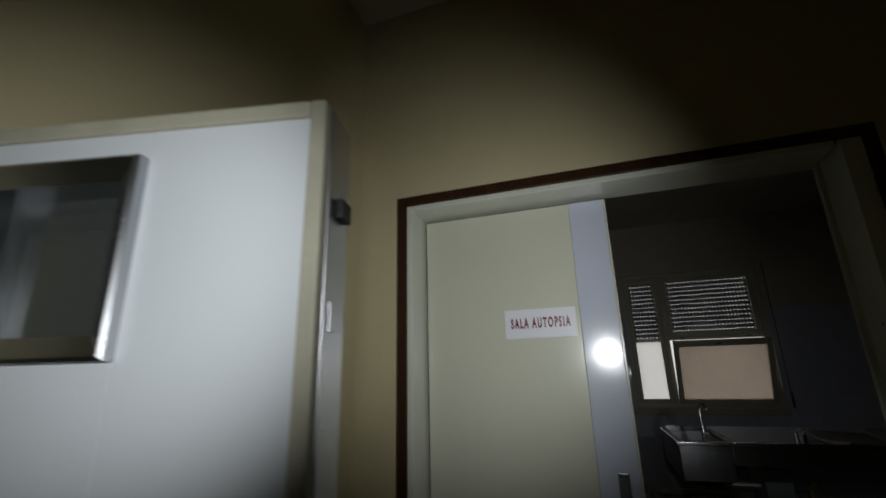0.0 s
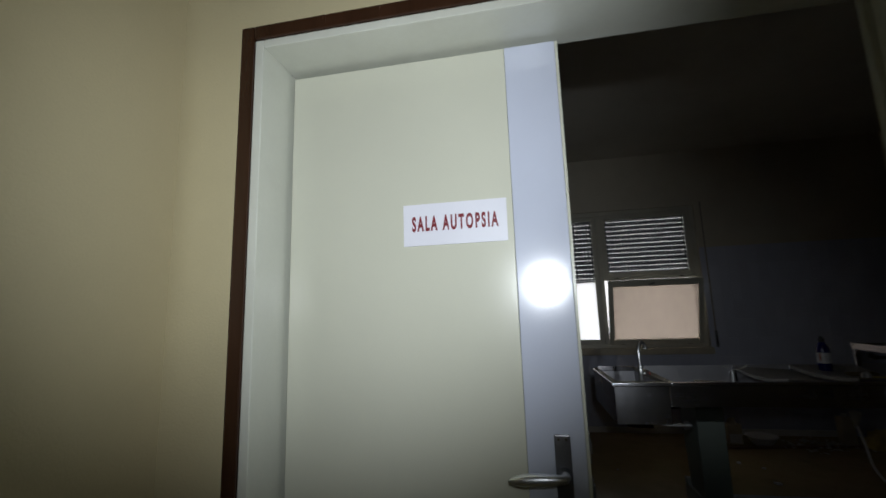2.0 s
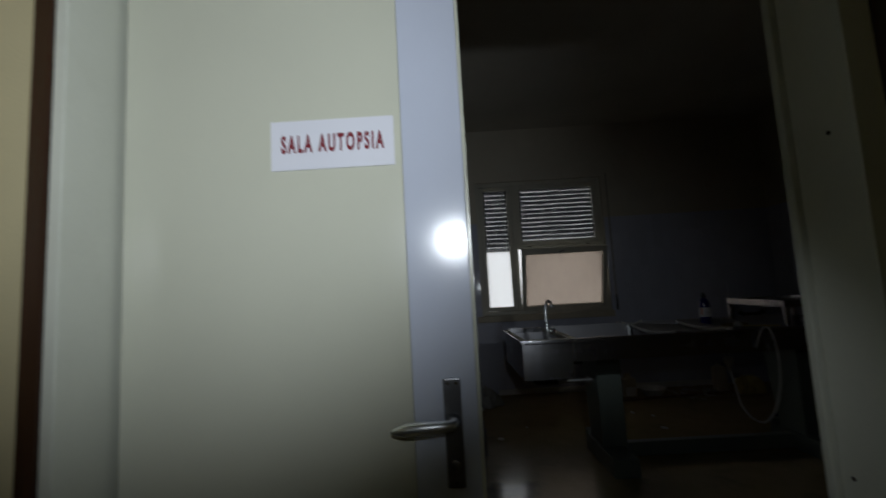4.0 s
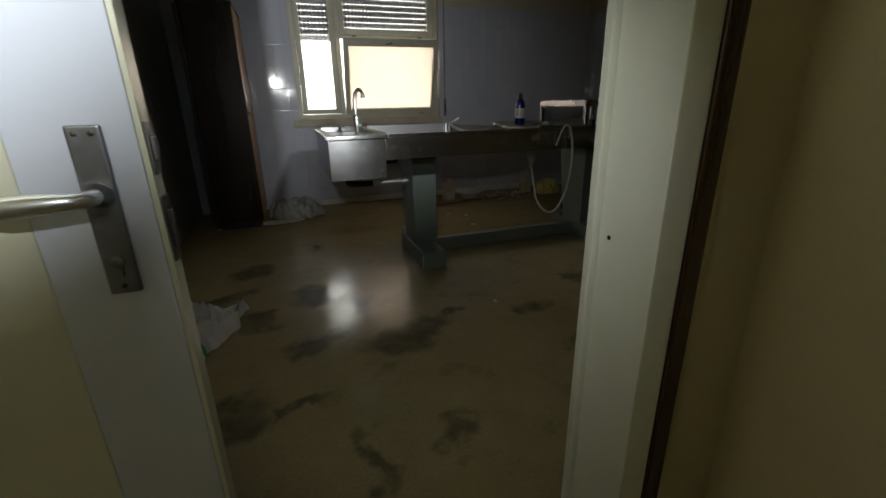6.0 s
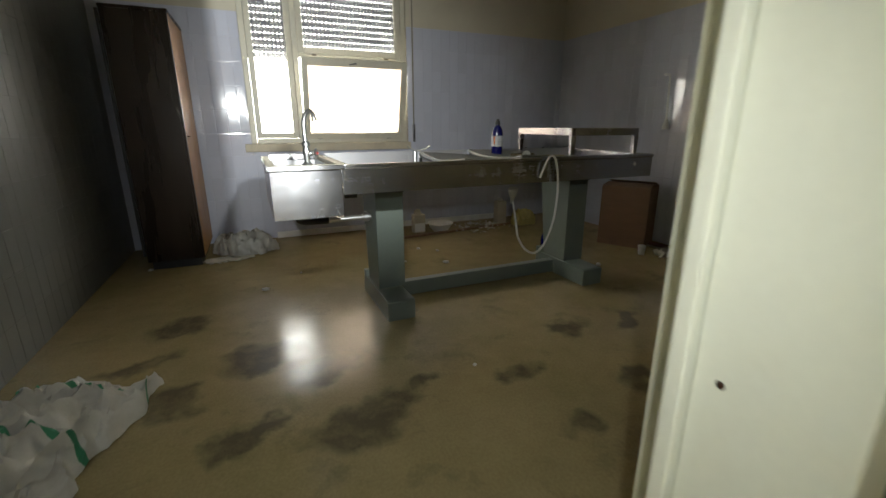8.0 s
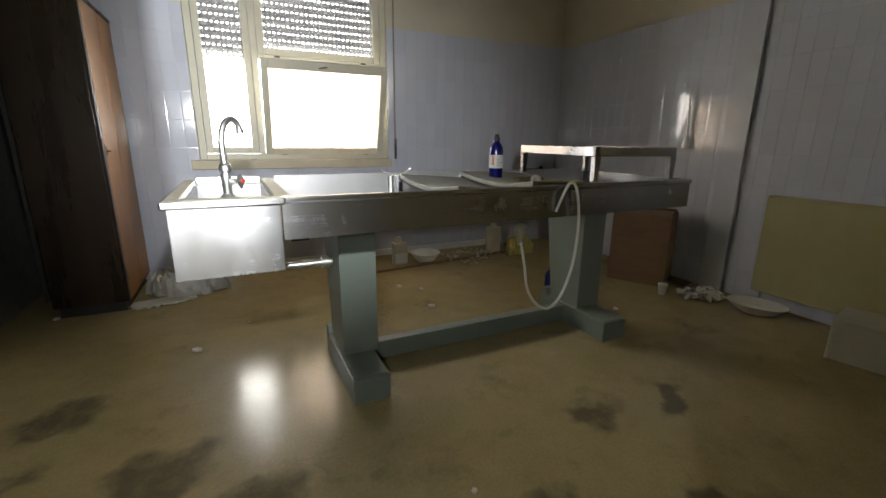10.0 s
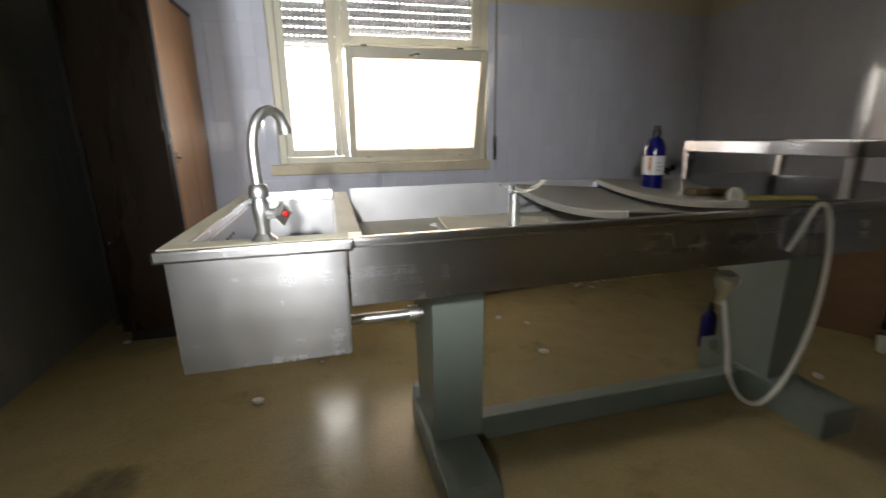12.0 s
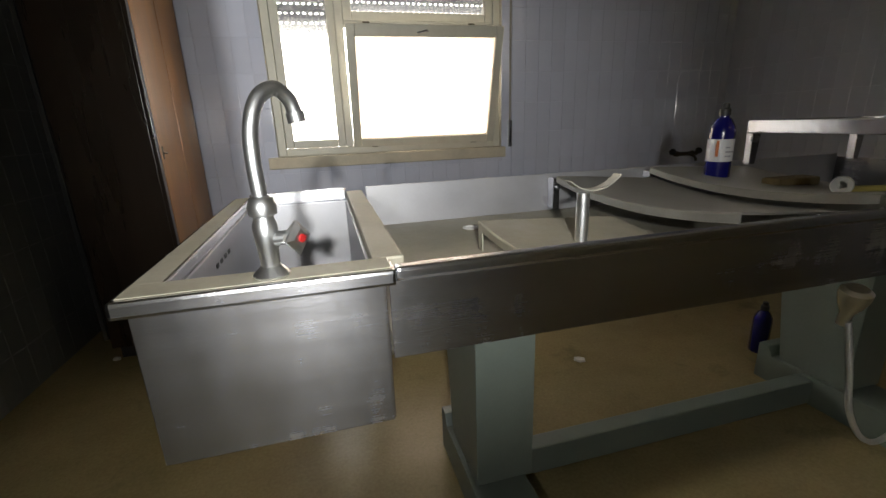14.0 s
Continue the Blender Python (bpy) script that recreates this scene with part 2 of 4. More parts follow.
    r = calc(nodes, links, "SUBTRACT", r, calc(nodes, links, "MULTIPLY", mask, 0.06))
    # trodden dull towards the doorway, dusty under the window
    split = nodes.new("ShaderNodeSeparateXYZ")
    links.new(shifted.outputs[2], split.inputs[0])
    dull = None
    for a, c in ((1.6, 1.15), (2.4, 3.0)):
        mr = nodes.new("ShaderNodeMapRange")
        mr.interpolation_type = "SMOOTHSTEP"
        for k, v in (("From Min", a), ("From Max", c), ("To Min", 0.0), ("To Max", 0.37)):
            mr.inputs[k].default_value = v
        links.new(split.outputs["Y"], mr.inputs["Value"])
        dull = mr.outputs[0] if dull is None else calc(nodes, links, "ADD", dull, mr.outputs[0])
    links.new(calc(nodes, links, "SUBTRACT", 0.40, dull), p.inputs["Specular IOR Level"])
    links.new(r, p.inputs["Roughness"])
    b = nodes.new("ShaderNodeBump")
    b.inputs["Strength"].default_value, b.inputs["Distance"].default_value = 0.10, 0.006
    links.new(mid, b.inputs["Height"])
    links.new(b.outputs[0], p.inputs["Normal"])
    return m


FLOOR = floor_material()


def glass_material(name, tint, milky):
    m = bpy.data.materials.new(name)
    m.use_nodes = True
    nodes, links = m.node_tree.nodes, m.node_tree.links
    nodes.remove(nodes["Principled BSDF"])
    out = nodes["Material Output"]
    clear, gloss, milk = (nodes.new("ShaderNodeBsdf" + k) for k in ("Transparent", "Glossy", "Translucent"))
    clear.inputs[0].default_value = (*tint, 1)
    milk.inputs[0].default_value = (*tint, 1)
    gloss.inputs["Roughness"].default_value = 0.05
    a, b = nodes.new("ShaderNodeMixShader"), nodes.new("ShaderNodeMixShader")
    coord = nodes.new("ShaderNodeTexCoord").outputs["Object"]
    streak = noise_tex(nodes, links, coord, 6, 5, 0.6, (1, 1, 0.4))
    f = calc(nodes, links, "MULTIPLY_ADD", streak, 0.35)
    f.node.inputs[2].default_value = milky - 0.17
    links.new(f, a.inputs[0])
    links.new(clear.outputs[0], a.inputs[1])
    links.new(milk.outputs[0], a.inputs[2])
    b.inputs[0].default_value = 0.05
    links.new(a.outputs[0], b.inputs[1])
    links.new(gloss.outputs[0], b.inputs[2])
    links.new(b.outputs[0], out.inputs[0])
    return m


PANE = glass_material("clear_pane", (0.97, 0.98, 0.98), 0.18)
FROST = glass_material("frosted_pane", (0.66, 0.60, 0.54), 0.6)


def glow_material():
    """Bright overcast distance beyond the window."""
    m = bpy.data.materials.new("overcast_distance")
    m.use_nodes = True
    nodes, links = m.node_tree.nodes, m.node_tree.links
    nodes.remove(nodes["Principled BSDF"])
    e = nodes.new("ShaderNodeEmission")
    coord = nodes.new("ShaderNodeTexCoord").outputs["Object"]
    links.new(ramp(nodes, links, noise_tex(nodes, links, coord, 0.5, 3), ((0.3, (1.0, 0.90, 0.78)), (0.7, (1, 0.93, 0.84)))), e.inputs[0])
    e.inputs[1].default_value = 4.7
    links.new(e.outputs[0], nodes["Material Output"].inputs[0])
    return m


GLOW = glow_material()


def cloth_material():
    m = mat("white_cotton", (0.58, 0.57, 0.53), 0.85, var=0.1, scale=9, fine=220, bump=0.15, dirt=(0.36, 0.33, 0.27), dirt_amount=0.5)
    nodes, links = m.node_tree.nodes, m.node_tree.links
    p = nodes["Principled BSDF"]
    base = p.inputs["Base Color"].links[0].from_socket
    uv = nodes.new("ShaderNodeUVMap").outputs[0]
    sep = nodes.new("ShaderNodeSeparateXYZ")
    links.new(uv, sep.inputs[0])
    d = calc(nodes, links, "PINGPONG", calc(nodes, links, "ADD", sep.outputs[1], 0.12), 0.17)
    line = calc(nodes, links, "LESS_THAN", d, 0.011)
    links.new(blend(nodes, links, line, base, (0.06, 0.25, 0.13)), p.inputs["Base Color"])
    return m


CLOTH = cloth_material()


# ---- mesh helpers ----
def mesh_object(name, bm, material, parent=None, label="", smooth=False):
    me = bpy.data.meshes.new(name)
    bm.normal_update()
    bm.to_mesh(me)
    bm.free()
    for m in material if isinstance(material, (list, tuple)) else (material,):
        me.materials.append(m)
    if smooth:
        me.shade_smooth()
        me.set_sharp_from_angle(angle=radians(40))
    ob = new(name, me)
    if parent:
        ob.parent = parent
    return tagged(ob, label)


def part(name, bm, material, parent, label="", smooth=False):
    return mesh_object(name, bm, material, parent, label, smooth)


def thing(name, x, y, z, label, category, group="", turn=0.0):
    ob = new(name)
    ob.empty_display_size = 0.1
    ob.matrix_world = pose(x, y, z, 0, 0, turn)
    return tagged(ob, label, category, group)


def box(x0, x1, y0, y1, z0, z1, bevel=0.0, bm=None):
    bm = bm or bmesh.new()
    made = bmesh.ops.create_cube(bm, size=1, matrix=Matrix.LocRotScale(((x0 + x1) / 2, (y0 + y1) / 2, (z0 + z1) / 2), None, (x1 - x0, y1 - y0, z1 - z0)))
    if bevel:
        edges = list({e for v in made["verts"] for e in v.link_edges})
        bmesh.ops.bevel(bm, geom=edges, offset=bevel, segments=2, affect="EDGES", profile=0.6)
    return bm


def tube(points, radius, sides=10, bm=None, smooth_steps=0):
    """A round bar along a line of points, with closed ends."""
    bm = bm or bmesh.new()
    pts = [Vector(p) for p in points]
    if smooth_steps:
        fine = []
        for i in range(len(pts) - 1):
            a, b, c, d = pts[max(i - 1, 0)], pts[i], pts[i + 1], pts[min(i + 2, len(pts) - 1)]
            for k in range(smooth_steps):
                t = k / smooth_steps
                fine.append(0.5 * ((2 * b) + (c - a) * t + (2 * a - 5 * b + 4 * c - d) * t * t + (3 * b - a - 3 * c + d) * t ** 3))
        pts = fine + [pts[-1]]
    rings, up = [], Vector((0.31, 0.17, 0.93))
    for i, p in enumerate(pts):
        d = (pts[min(i + 1, len(pts) - 1)] - pts[max(i - 1, 0)]).normalized()
        side = d.cross(up)
        if side.length < 0.05:
            side = d.cross(Vector((1, 0, 0)))
        side.normalize()
        over = side.cross(d)
        up = over
        r = radius(i / (len(pts) - 1)) if callable(radius) else radius
        rings.append([bm.verts.new(p + r * (math.cos(a) * side + math.sin(a) * over)) for a in (2 * math.pi * k / sides for k in range(sides))])
    for a, b in zip(rings, rings[1:]):
        for k in range(sides):
            bm.faces.new((a[k], a[(k + 1) % sides], b[(k + 1) % sides], b[k]))
    bm.faces.new(rings[0][::-1])
    bm.faces.new(rings[-1])
    bmesh.ops.recalc_face_normals(bm, faces=bm.faces[:])
    return bm


def lathe(profile, sides=24, bm=None, at=(0, 0, 0), squash=1.0):
    """A turned shape: radius, height pairs from the bottom up."""
    bm = bm or bmesh.new()
    rings = []
    for r, z in profile:
        rings.append([bm.verts.new((at[0] + r * math.cos(2 * math.pi * k / sides), at[1] + squash * r * math.sin(2 * math.pi * k / sides), at[2] + z)) for k in range(sides)])
    for a, b in zip(rings, rings[1:]):
        for k in range(sides):
            bm.faces.new((a[k], a[(k + 1) % sides], b[(k + 1) % sides], b[k]))
    if profile[0][0] > 1e-6:
        bm.faces.new(rings[0][::-1])
    if profile[-1][0] > 1e-6:
        bm.faces.new(rings[-1])
    bmesh.ops.remove_doubles(bm, verts=bm.verts[:], dist=1e-6)
    bmesh.ops.recalc_face_normals(bm, faces=bm.faces[:])
    return bm


def prism(outline, axis, a, b, bm=None, bevel=0.0):
    """An outline of two coordinates, pulled along an axis from a to b."""
    bm = bm or bmesh.new()
    put = {"x": lambda u, v, w: (w, u, v), "y": lambda u, v, w: (u, w, v), "z": lambda u, v, w: (u, v, w)}[axis]
    lo = [bm.verts.new(put(u, v, a)) for u, v in outline]
    hi = [bm.verts.new(put(u, v, b)) for u, v in outline]
    n = len(lo)
    faces = [bm.faces.new(lo[::-1]), bm.faces.new(hi)]
    faces += [bm.faces.new((lo[k], lo[(k + 1) % n], hi[(k + 1) % n], hi[k])) for k in range(n)]
    bmesh.ops.recalc_face_normals(bm, faces=faces)
    if bevel:
        bmesh.ops.bevel(bm, geom=list({e for f in faces for e in f.edges}), offset=bevel, segments=2, affect="EDGES", profile=0.6)
    return bm


def structure(name, bm, material, label, category):
    return tagged(mesh_object(name, bm, material), label, category, kind="structure")


# ---- the large structure ----
LEFT, RIGHT, FAR, NEAR, TOP = -0.10, 4.50, 4.40, 0.19, 3.22
TILED = 2.05
C_LEFT, C_RIGHT, C_BACK = -0.385, 1.72, -3.4
WX0, WX1, WZ0, WZ1 = 0.985, 2.535, 0.925, 2.56

structure("floor", box(-0.9, 4.9, -3.8, 4.8, -0.12, 0), FLOOR, "stained brown-green lino floor with damp dark patches", "floor")
structure("ceiling", box(-0.9, 4.9, -3.8, 4.8, TOP, TOP + 0.15), CEIL, "plain off-white plastered ceiling", "ceiling")
bm = box(LEFT - 0.3, WX0, FAR, FAR + 0.3, 0, TOP)
box(WX1, RIGHT + 0.3, FAR, FAR + 0.3, 0, TOP, bm=bm)
box(WX0, WX1, FAR, FAR + 0.3, 0, WZ0, bm=bm)
box(WX0, WX1, FAR, FAR + 0.3, WZ1, TOP, bm=bm)
wall_window = structure("wall_window", bm, PALE, "window wall, pale paint above lilac glazed tiles", "wall")
wall_right = structure("wall_right", box(RIGHT, RIGHT + 0.3, NEAR, FAR, 0, TOP), PALE, "side wall, pale paint above lilac glazed tiles", "wall")
wall_left = structure("wall_left", box(LEFT - 0.3, LEFT, NEAR, FAR, 0, TOP), PALE, "side wall, pale paint above tiles coloured darker for shade", "wall")
bm = box(-0.7, -0.14, 0.015, NEAR, 0, TOP)
box(1.50, 4.8, 0.015, NEAR, 0, TOP, bm=bm)
box(-0.14, 1.50, 0.015, NEAR, 2.13, TOP, bm=bm)
structure("wall_door", bm, CREAM, "cream painted corridor wall round a double doorway", "wall")
structure("wall_corridor_left", box(C_LEFT - 0.2, C_LEFT, C_BACK, 0.015, 0, TOP), CREAM, "cream painted corridor side wall", "wall")
structure("wall_corridor_right", box(C_RIGHT, C_RIGHT + 0.2, C_BACK, 0.015, 0, TOP), CREAM, "cream painted corridor side wall", "wall")
structure("wall_corridor_back", box(C_LEFT - 0.2, C_RIGHT + 0.2, C_BACK - 0.2, C_BACK, 0, TOP), CREAM, "cream painted corridor end wall", "wall")
structure("pilaster", box(4.458, 4.491, 2.35, 2.52, 0, TOP, 0.004), mat("lilac_pilaster_glaze", (0.50, 0.52, 0.61), 0.2, var=0.06, scale=3, bump=0.02),
          "glazed lilac corner pilaster on the side wall", "pilaster")
bm = box(-5, 9, 9, 9.2, -1, 4.6)
structure("backdrop", bm, GLOW, "bright white overcast distance beyond the window", "backdrop")

# door frame of the double doorway
door_frame = tagged(new("door_frame"), "white enamelled door frame with dark brown wooden trim", "door frame", kind="structure")
part("trim", box(-0.18, -0.14, -0.006, 0.02, 0, 2.17, 0.004), TRIM, door_frame, "dark brown wooden trim")
part("trim", box(1.498, 1.538, -0.006, 0.02, 0, 2.17, 0.004), TRIM, door_frame, "dark brown wooden trim")
part("trim", box(-0.139, 1.497, -0.006, 0.02, 2.13, 2.17, 0.004), TRIM, door_frame, "dark brown wooden trim")
part("jamb", box(-0.139, -0.113, 0.0, NEAR - 0.002, 0, 2.128, 0.003), JAMB, door_frame)
bm = box(1.436, 1.497, 0.0, 0.149, 0, 2.128, 0.003)
box(1.421, 1.497, 0.150, 0.172, 0, 2.128, 0.004, bm)
part("jamb", bm, JAMB, door_frame)
part("head", box(-0.112, 1.42, 0.0, NEAR - 0.002, 2.104, 2.128, 0.003), JAMB, door_frame)
for x, y, z in ((1.4355, 0.118, 0.817), (1.4355, 0.06, 1.52)):
    part("nail", lathe(((0.0045, 0), (0.005, 0.001), (0.003, 0.0025), (0, 0.003)), 8), TRIM, door_frame).matrix_world = pose(x, y, z, 0, -90, 0)


def door_leaf(name, width, label):
    """A leaf from its hinge edge at x 0, the corridor face at y 0."""
    d = tagged(new(name), label, "door", kind="structure")
    part("panel", box(0, width - 0.139, 0, 0.042, 0.012, 2.088, 0.002), LEAF, d)
    part("edge_strip", box(width - 0.1385, width, -0.0005, 0.0425, 0.012, 2.089, 0.002), STRIPE, d, "pale blue edge strip")
    part("edge_lipping", box(width + 0.0005, width + 0.008, 0.001, 0.041, 0.012, 2.088, 0.001), LEAF, d, "cream edge lipping")
    return d


door_1 = door_leaf("door_1", 0.787, "closed cream door leaf with pale blue edge strip")
door_1.matrix_world = pose(-0.101, 0.145, 0)
plate = part("handle_plate", box(0.714, 0.752, -0.010, -0.001, 0.827, 1.053, 0.003), HANDLE, door_1, "dull aluminium handle plate")
bm = tube(((0.733, -0.008, 0.965), (0.733, -0.042, 0.967), (0.724, -0.056, 0.968), (0.695, -0.060, 0.968), (0.655, -0.059, 0.966), (0.622, -0.054, 0.962), (0.604, -0.049, 0.959)),
          lambda u: 0.0105 if u < 0.35 else 0.0105 + 0.003 * math.sin((u - 0.35) * 4.8) - 0.0075 * max(0, u - 0.75) * 4, 14, None, 6)
part("lever", bm, CHROME, plate, "tapered chrome lever", True)
part("rose", lathe(((0.016, 0), (0.016, 0.006), (0.012, 0.012), (0.011, 0.02)), 20), HANDLE, plate, "", True).matrix_local = pose(0.733, -0.010, 0.965, 90)
for x, z in ((0.724, 1.043), (0.742, 1.043), (0.733, 0.838)):
    part("screw", lathe(((0.0035, 0), (0.0035, 0.001), (0.001, 0.002)), 8), BRASS, plate).matrix_local = pose(x, -0.010, z, 90)
bm = lathe(((0.009, 0), (0.009, 0.006), (0.004, 0.008)), 16)
box(-0.0045, 0.0045, -0.022, 0.0, 0, 0.006, 0.001, bm)
part("keyhole_cylinder", bm, HANDLE, plate).matrix_local = pose(0.733, -0.010, 0.875, 90)
for z0, z1 in ((0.985, 1.055), (0.86, 0.955)):
    bm = box(0.7955, 0.7985, 0.006, 0.036, z0, z1, 0.001)
    box(0.798, 0.8025, 0.013, 0.029, z0 + 0.02, z1 - 0.02, 0.001, bm)
    part("latch", bm, HANDLE, door_1, "worn aluminium latch plate")
sign = part("sign", box(0.346, 0.632, -0.0045, -0.001, 1.535, 1.652, 0.001), SIGNW, door_1, "white sign with red capital letters")
font = bpy.data.curves.new("sign_text", "FONT")
font.body, font.size, font.align_x, font.align_y, font.extrude = "SALA AUTOPSIA", 0.066, "CENTER", "CENTER", 0.0004
font.offset = 0.0026
font.space_character = 1.4
text = bpy.data.objects.new("lettering", font)
scene.collection.objects.link(text)
bpy.context.view_layer.update()
me = bpy.data.meshes.new_from_object(text.evaluated_get(bpy.context.evaluated_depsgraph_get()))
bpy.data.objects.remove(text)
wide = max(v.co.x for v in me.vertices) - min(v.co.x for v in me.vertices)
tall = max(v.co.y for v in me.vertices) - min(v.co.y for v in me.vertices)
me.transform(Matrix.Diagonal((0.238 / wide, 0.043 / tall, 1, 1)))
me.materials.clear()
me.materials.append(SIGNR)
lettering = new("lettering", me)
lettering.parent = sign
lettering.matrix_local = pose(0.489, -0.0052, 1.5935, 90)
tagged(lettering, "red capitals")

door_2 = door_leaf("door_2", 0.72, "cream door leaf folded back against the wall")
door_2.matrix_world = pose(1.535, 0.237, 0, 0, 0, 0)
for z in (0.25, 1.05, 1.85):
    part("hinge", tube(((-0.008, -0.012, z - 0.04), (-0.008, -0.012, z + 0.04)), 0.007, 10), HANDLE, door_2, "aluminium hinge", True)

# ---- window ----
window_1 = tagged(new("window_1"), "beige window with frosted tilted sash and lowered shutter", "window", kind="structure")
FY = FAR + 0.035
bm = box(WX0, WX0 + 0.05, FY, FY + 0.07, WZ0, WZ1, 0.004)
part("window_frame", bm, WINFR, window_1)
part("window_frame", box(WX1 - 0.05, WX1, FY, FY + 0.07, WZ0, WZ1, 0.004), WINFR, window_1)
part("window_frame", box(WX0 + 0.051, WX1 - 0.051, FY, FY + 0.07, WZ0, WZ0 + 0.045, 0.004), WINFR, window_1)
part("window_frame", box(WX0 + 0.051, WX1 - 0.051, FY, FY + 0.07, WZ1 - 0.05, WZ1, 0.004), WINFR, window_1)
part("mullion", box(1.425, 1.475, FY - 0.004, FY + 0.066, WZ0 + 0.046, WZ1 - 0.051, 0.004), WINFR, window_1)
part("transom", box(1.476, WX1 - 0.051, FY - 0.002, FY + 0.066, 1.714, 1.747, 0.004), WINFR, window_1)


def sash(x0, x1, z0, z1, rail, glass, name, label, parent, top=0.0):
    """A sash standing at y 0, from its bottom rail up."""
    s = part(name, box(x0, x0 + rail, 0, 0.045, z0, z1, 0.004), WINFR, parent, label)
    part("rail", box(x1 - rail, x1, 0, 0.045, z0, z1, 0.004), WINFR, s)
    part("rail", box(x0 + rail + 0.001, x1 - rail - 0.001, 0.001, 0.044, z0, z0 + rail, 0.004), WINFR, s)
    part("rail", box(x0 + rail + 0.001, x1 - rail - 0.001, 0.001, 0.044, z1 - (top or rail), z1, 0.004), WINFR, s)
    pane = part("pane", box(x0 + rail - 0.005, x1 - rail + 0.005, 0.02, 0.025, z0 + rail - 0.005, z1 - (top or rail) + 0.005), glass, s, "")
    pane.visible_shadow = False
    return s


s = sash(1.037, 1.424, 0.972, WZ1 - 0.052, 0.05, PANE, "sash", "fixed beige side sash", window_1)
s.location = (0, FY + 0.012, 0)
s = sash(1.477, 2.483, 1.749, WZ1 - 0.052, 0.055, PANE, "sash", "closed beige upper sash", window_1)
s.location = (0, FY + 0.004, 0)
tilt = sash(1.477, 2.483, 0, 0.752, 0.052, FROST, "tilting_sash", "beige sash tilted inwards with frosted pane", window_1, 0.070)
tilt.matrix_local = pose(0, FY - 0.012, 0.963, 16.0)
bm = tube(((1.965, -0.004, 0.720), (1.965, -0.022, 0.720), (1.94, -0.03, 0.716), (1.905, -0.03, 0.707)), 0.007, 8, None, 4)
lathe(((0.018, 0), (0.018, 0.006), (0.01, 0.01)), 14, bm, (1.965, -0.004, 0.713))
part("catch", bm, HANDLE, tilt, "dark metal catch", True)
for x in (1.62, 2.33):
    for z in (0.966, 1.737):
        part("hinge", box(x - 0.022, x + 0.022, FY - 0.009, FY - 0.001, z - 0.006, z + 0.006, 0.002), BRASS, window_1)
part("window_sill", box(0.925, 2.550, FAR - 0.055, FY + 0.03, 0.850, 0.923, 0.006), SILL, window_1, "sandy stone sill")

shutter = tagged(new("roller_shutter"), "grey slatted roller shutter, half lowered, light through slots", "roller shutter", kind="structure")
SY = FAR + 0.19


def shutter_slats(x0, x1, z_bottom):
    pitch = 0.056
    first = None
    for i in range(int((WZ1 - z_bottom) / pitch) + 2):
        bm = prism(((SY, 0.0112), (SY - 0.005, 0.022), (SY - 0.006, 0.034), (SY - 0.003, 0.05), (SY, pitch), (SY + 0.007, pitch), (SY + 0.007, 0.0112)), "x", x0, x1)
        n = int((x1 - x0) / 0.037)
        for k in range(n + 1):
            cx = x0 + (x1 - x0) * k / n
            box(max(x0, cx - 0.0104), min(x1, cx + 0.0104), SY + 0.001, SY + 0.006, -0.0005, 0.0122, bm=bm)
        if first is None:
            first = bm.copy()
        bm.free()
        ob = new("slat", slat_mesh(first, x0))
        ob.parent = shutter
        ob.location = (0, 0, z_bottom + i * pitch)


SLATS = {}


def slat_mesh(bm, key):
    if key not in SLATS:
        me = bpy.data.meshes.new("slat")
        bm.to_mesh(me)
        me.materials.append(SHUT)
        SLATS[key] = me
    return SLATS[key]


shutter_slats(WX0 + 0.01, 1.449, 1.700)
shutter_slats(1.453, WX1 - 0.01, 1.775)
part("guide", box(1.4492, 1.4528, SY - 0.012, SY + 0.02, WZ0, WZ1), SHUT, shutter)

strap = thing("shutter_strap", 2.598, FAR - 0.012, 0.93, "beige woven shutter strap with metal winder on the wall", "shutter strap")
part("strap", box(-0.007, 0.007, -0.003, 0.0, 0.12, 1.66), mat("strap_webbing", (0.26, 0.24, 0.2), 0.8, var=0.15, scale=40), strap)
bm = box(-0.014, 0.014, -0.012, 0.004, -0.01, 0.175, 0.003)
part("winder_plate", bm, HANDLE, strap, "grey metal winder plate")
part("slot", box(-0.004, 0.004, -0.0145, -0.0123, 0.02, 0.12), DARK, strap)

# ---- autopsy table ----
table = thing("autopsy_table", 1.06, 1.922, 0, "stainless steel autopsy table with sink on grey-green pedestals", "autopsy table", turn=0.9)
TL, TD, TZ = 2.345, 0.795, 0.905
SX = 0.318
# sink: outer skins, rim, basin
bm = box(0.0, SX - 0.004, 0.008, 0.012, 0.660, TZ - 0.024, 0.001)
part("sink_front", bm, STEEL, table, "brushed steel sink apron")
part("sink_side", box(0.0, 0.004, 0.013, TD, 0.660, TZ - 0.024, 0.001), STEEL, table)
part("sink_side", box(SX - 0.005, SX - 0.001, 0.013, TD, 0.660, TZ - 0.024, 0.001), STEEL, table)
part("sink_back", box(0.013, SX - 0.006, TD - 0.006, TD - 0.002, 0.660, TZ - 0.024, 0.001), STEEL, table)
bm = box(-0.016, SX + 0.012, -0.004, 0.055, TZ - 0.023, TZ, 0.005)
part("sink_rim", bm, STEEL, table, "folded steel rim")
part("rim_top", box(-0.008, SX + 0.006, 0.006, 0.055, TZ + 0.0005, TZ + 0.002), DUSTY, table, "dusty rim top")
part("sink_rim", box(-0.016, 0.03, 0.056, TD, TZ - 0.023, TZ, 0.005), STEEL, table, "folded steel rim")
part("rim_top", box(-0.008, 0.028, 0.056, TD - 0.004, TZ + 0.0005, TZ + 0.002), DUSTY, table, "dusty rim top")
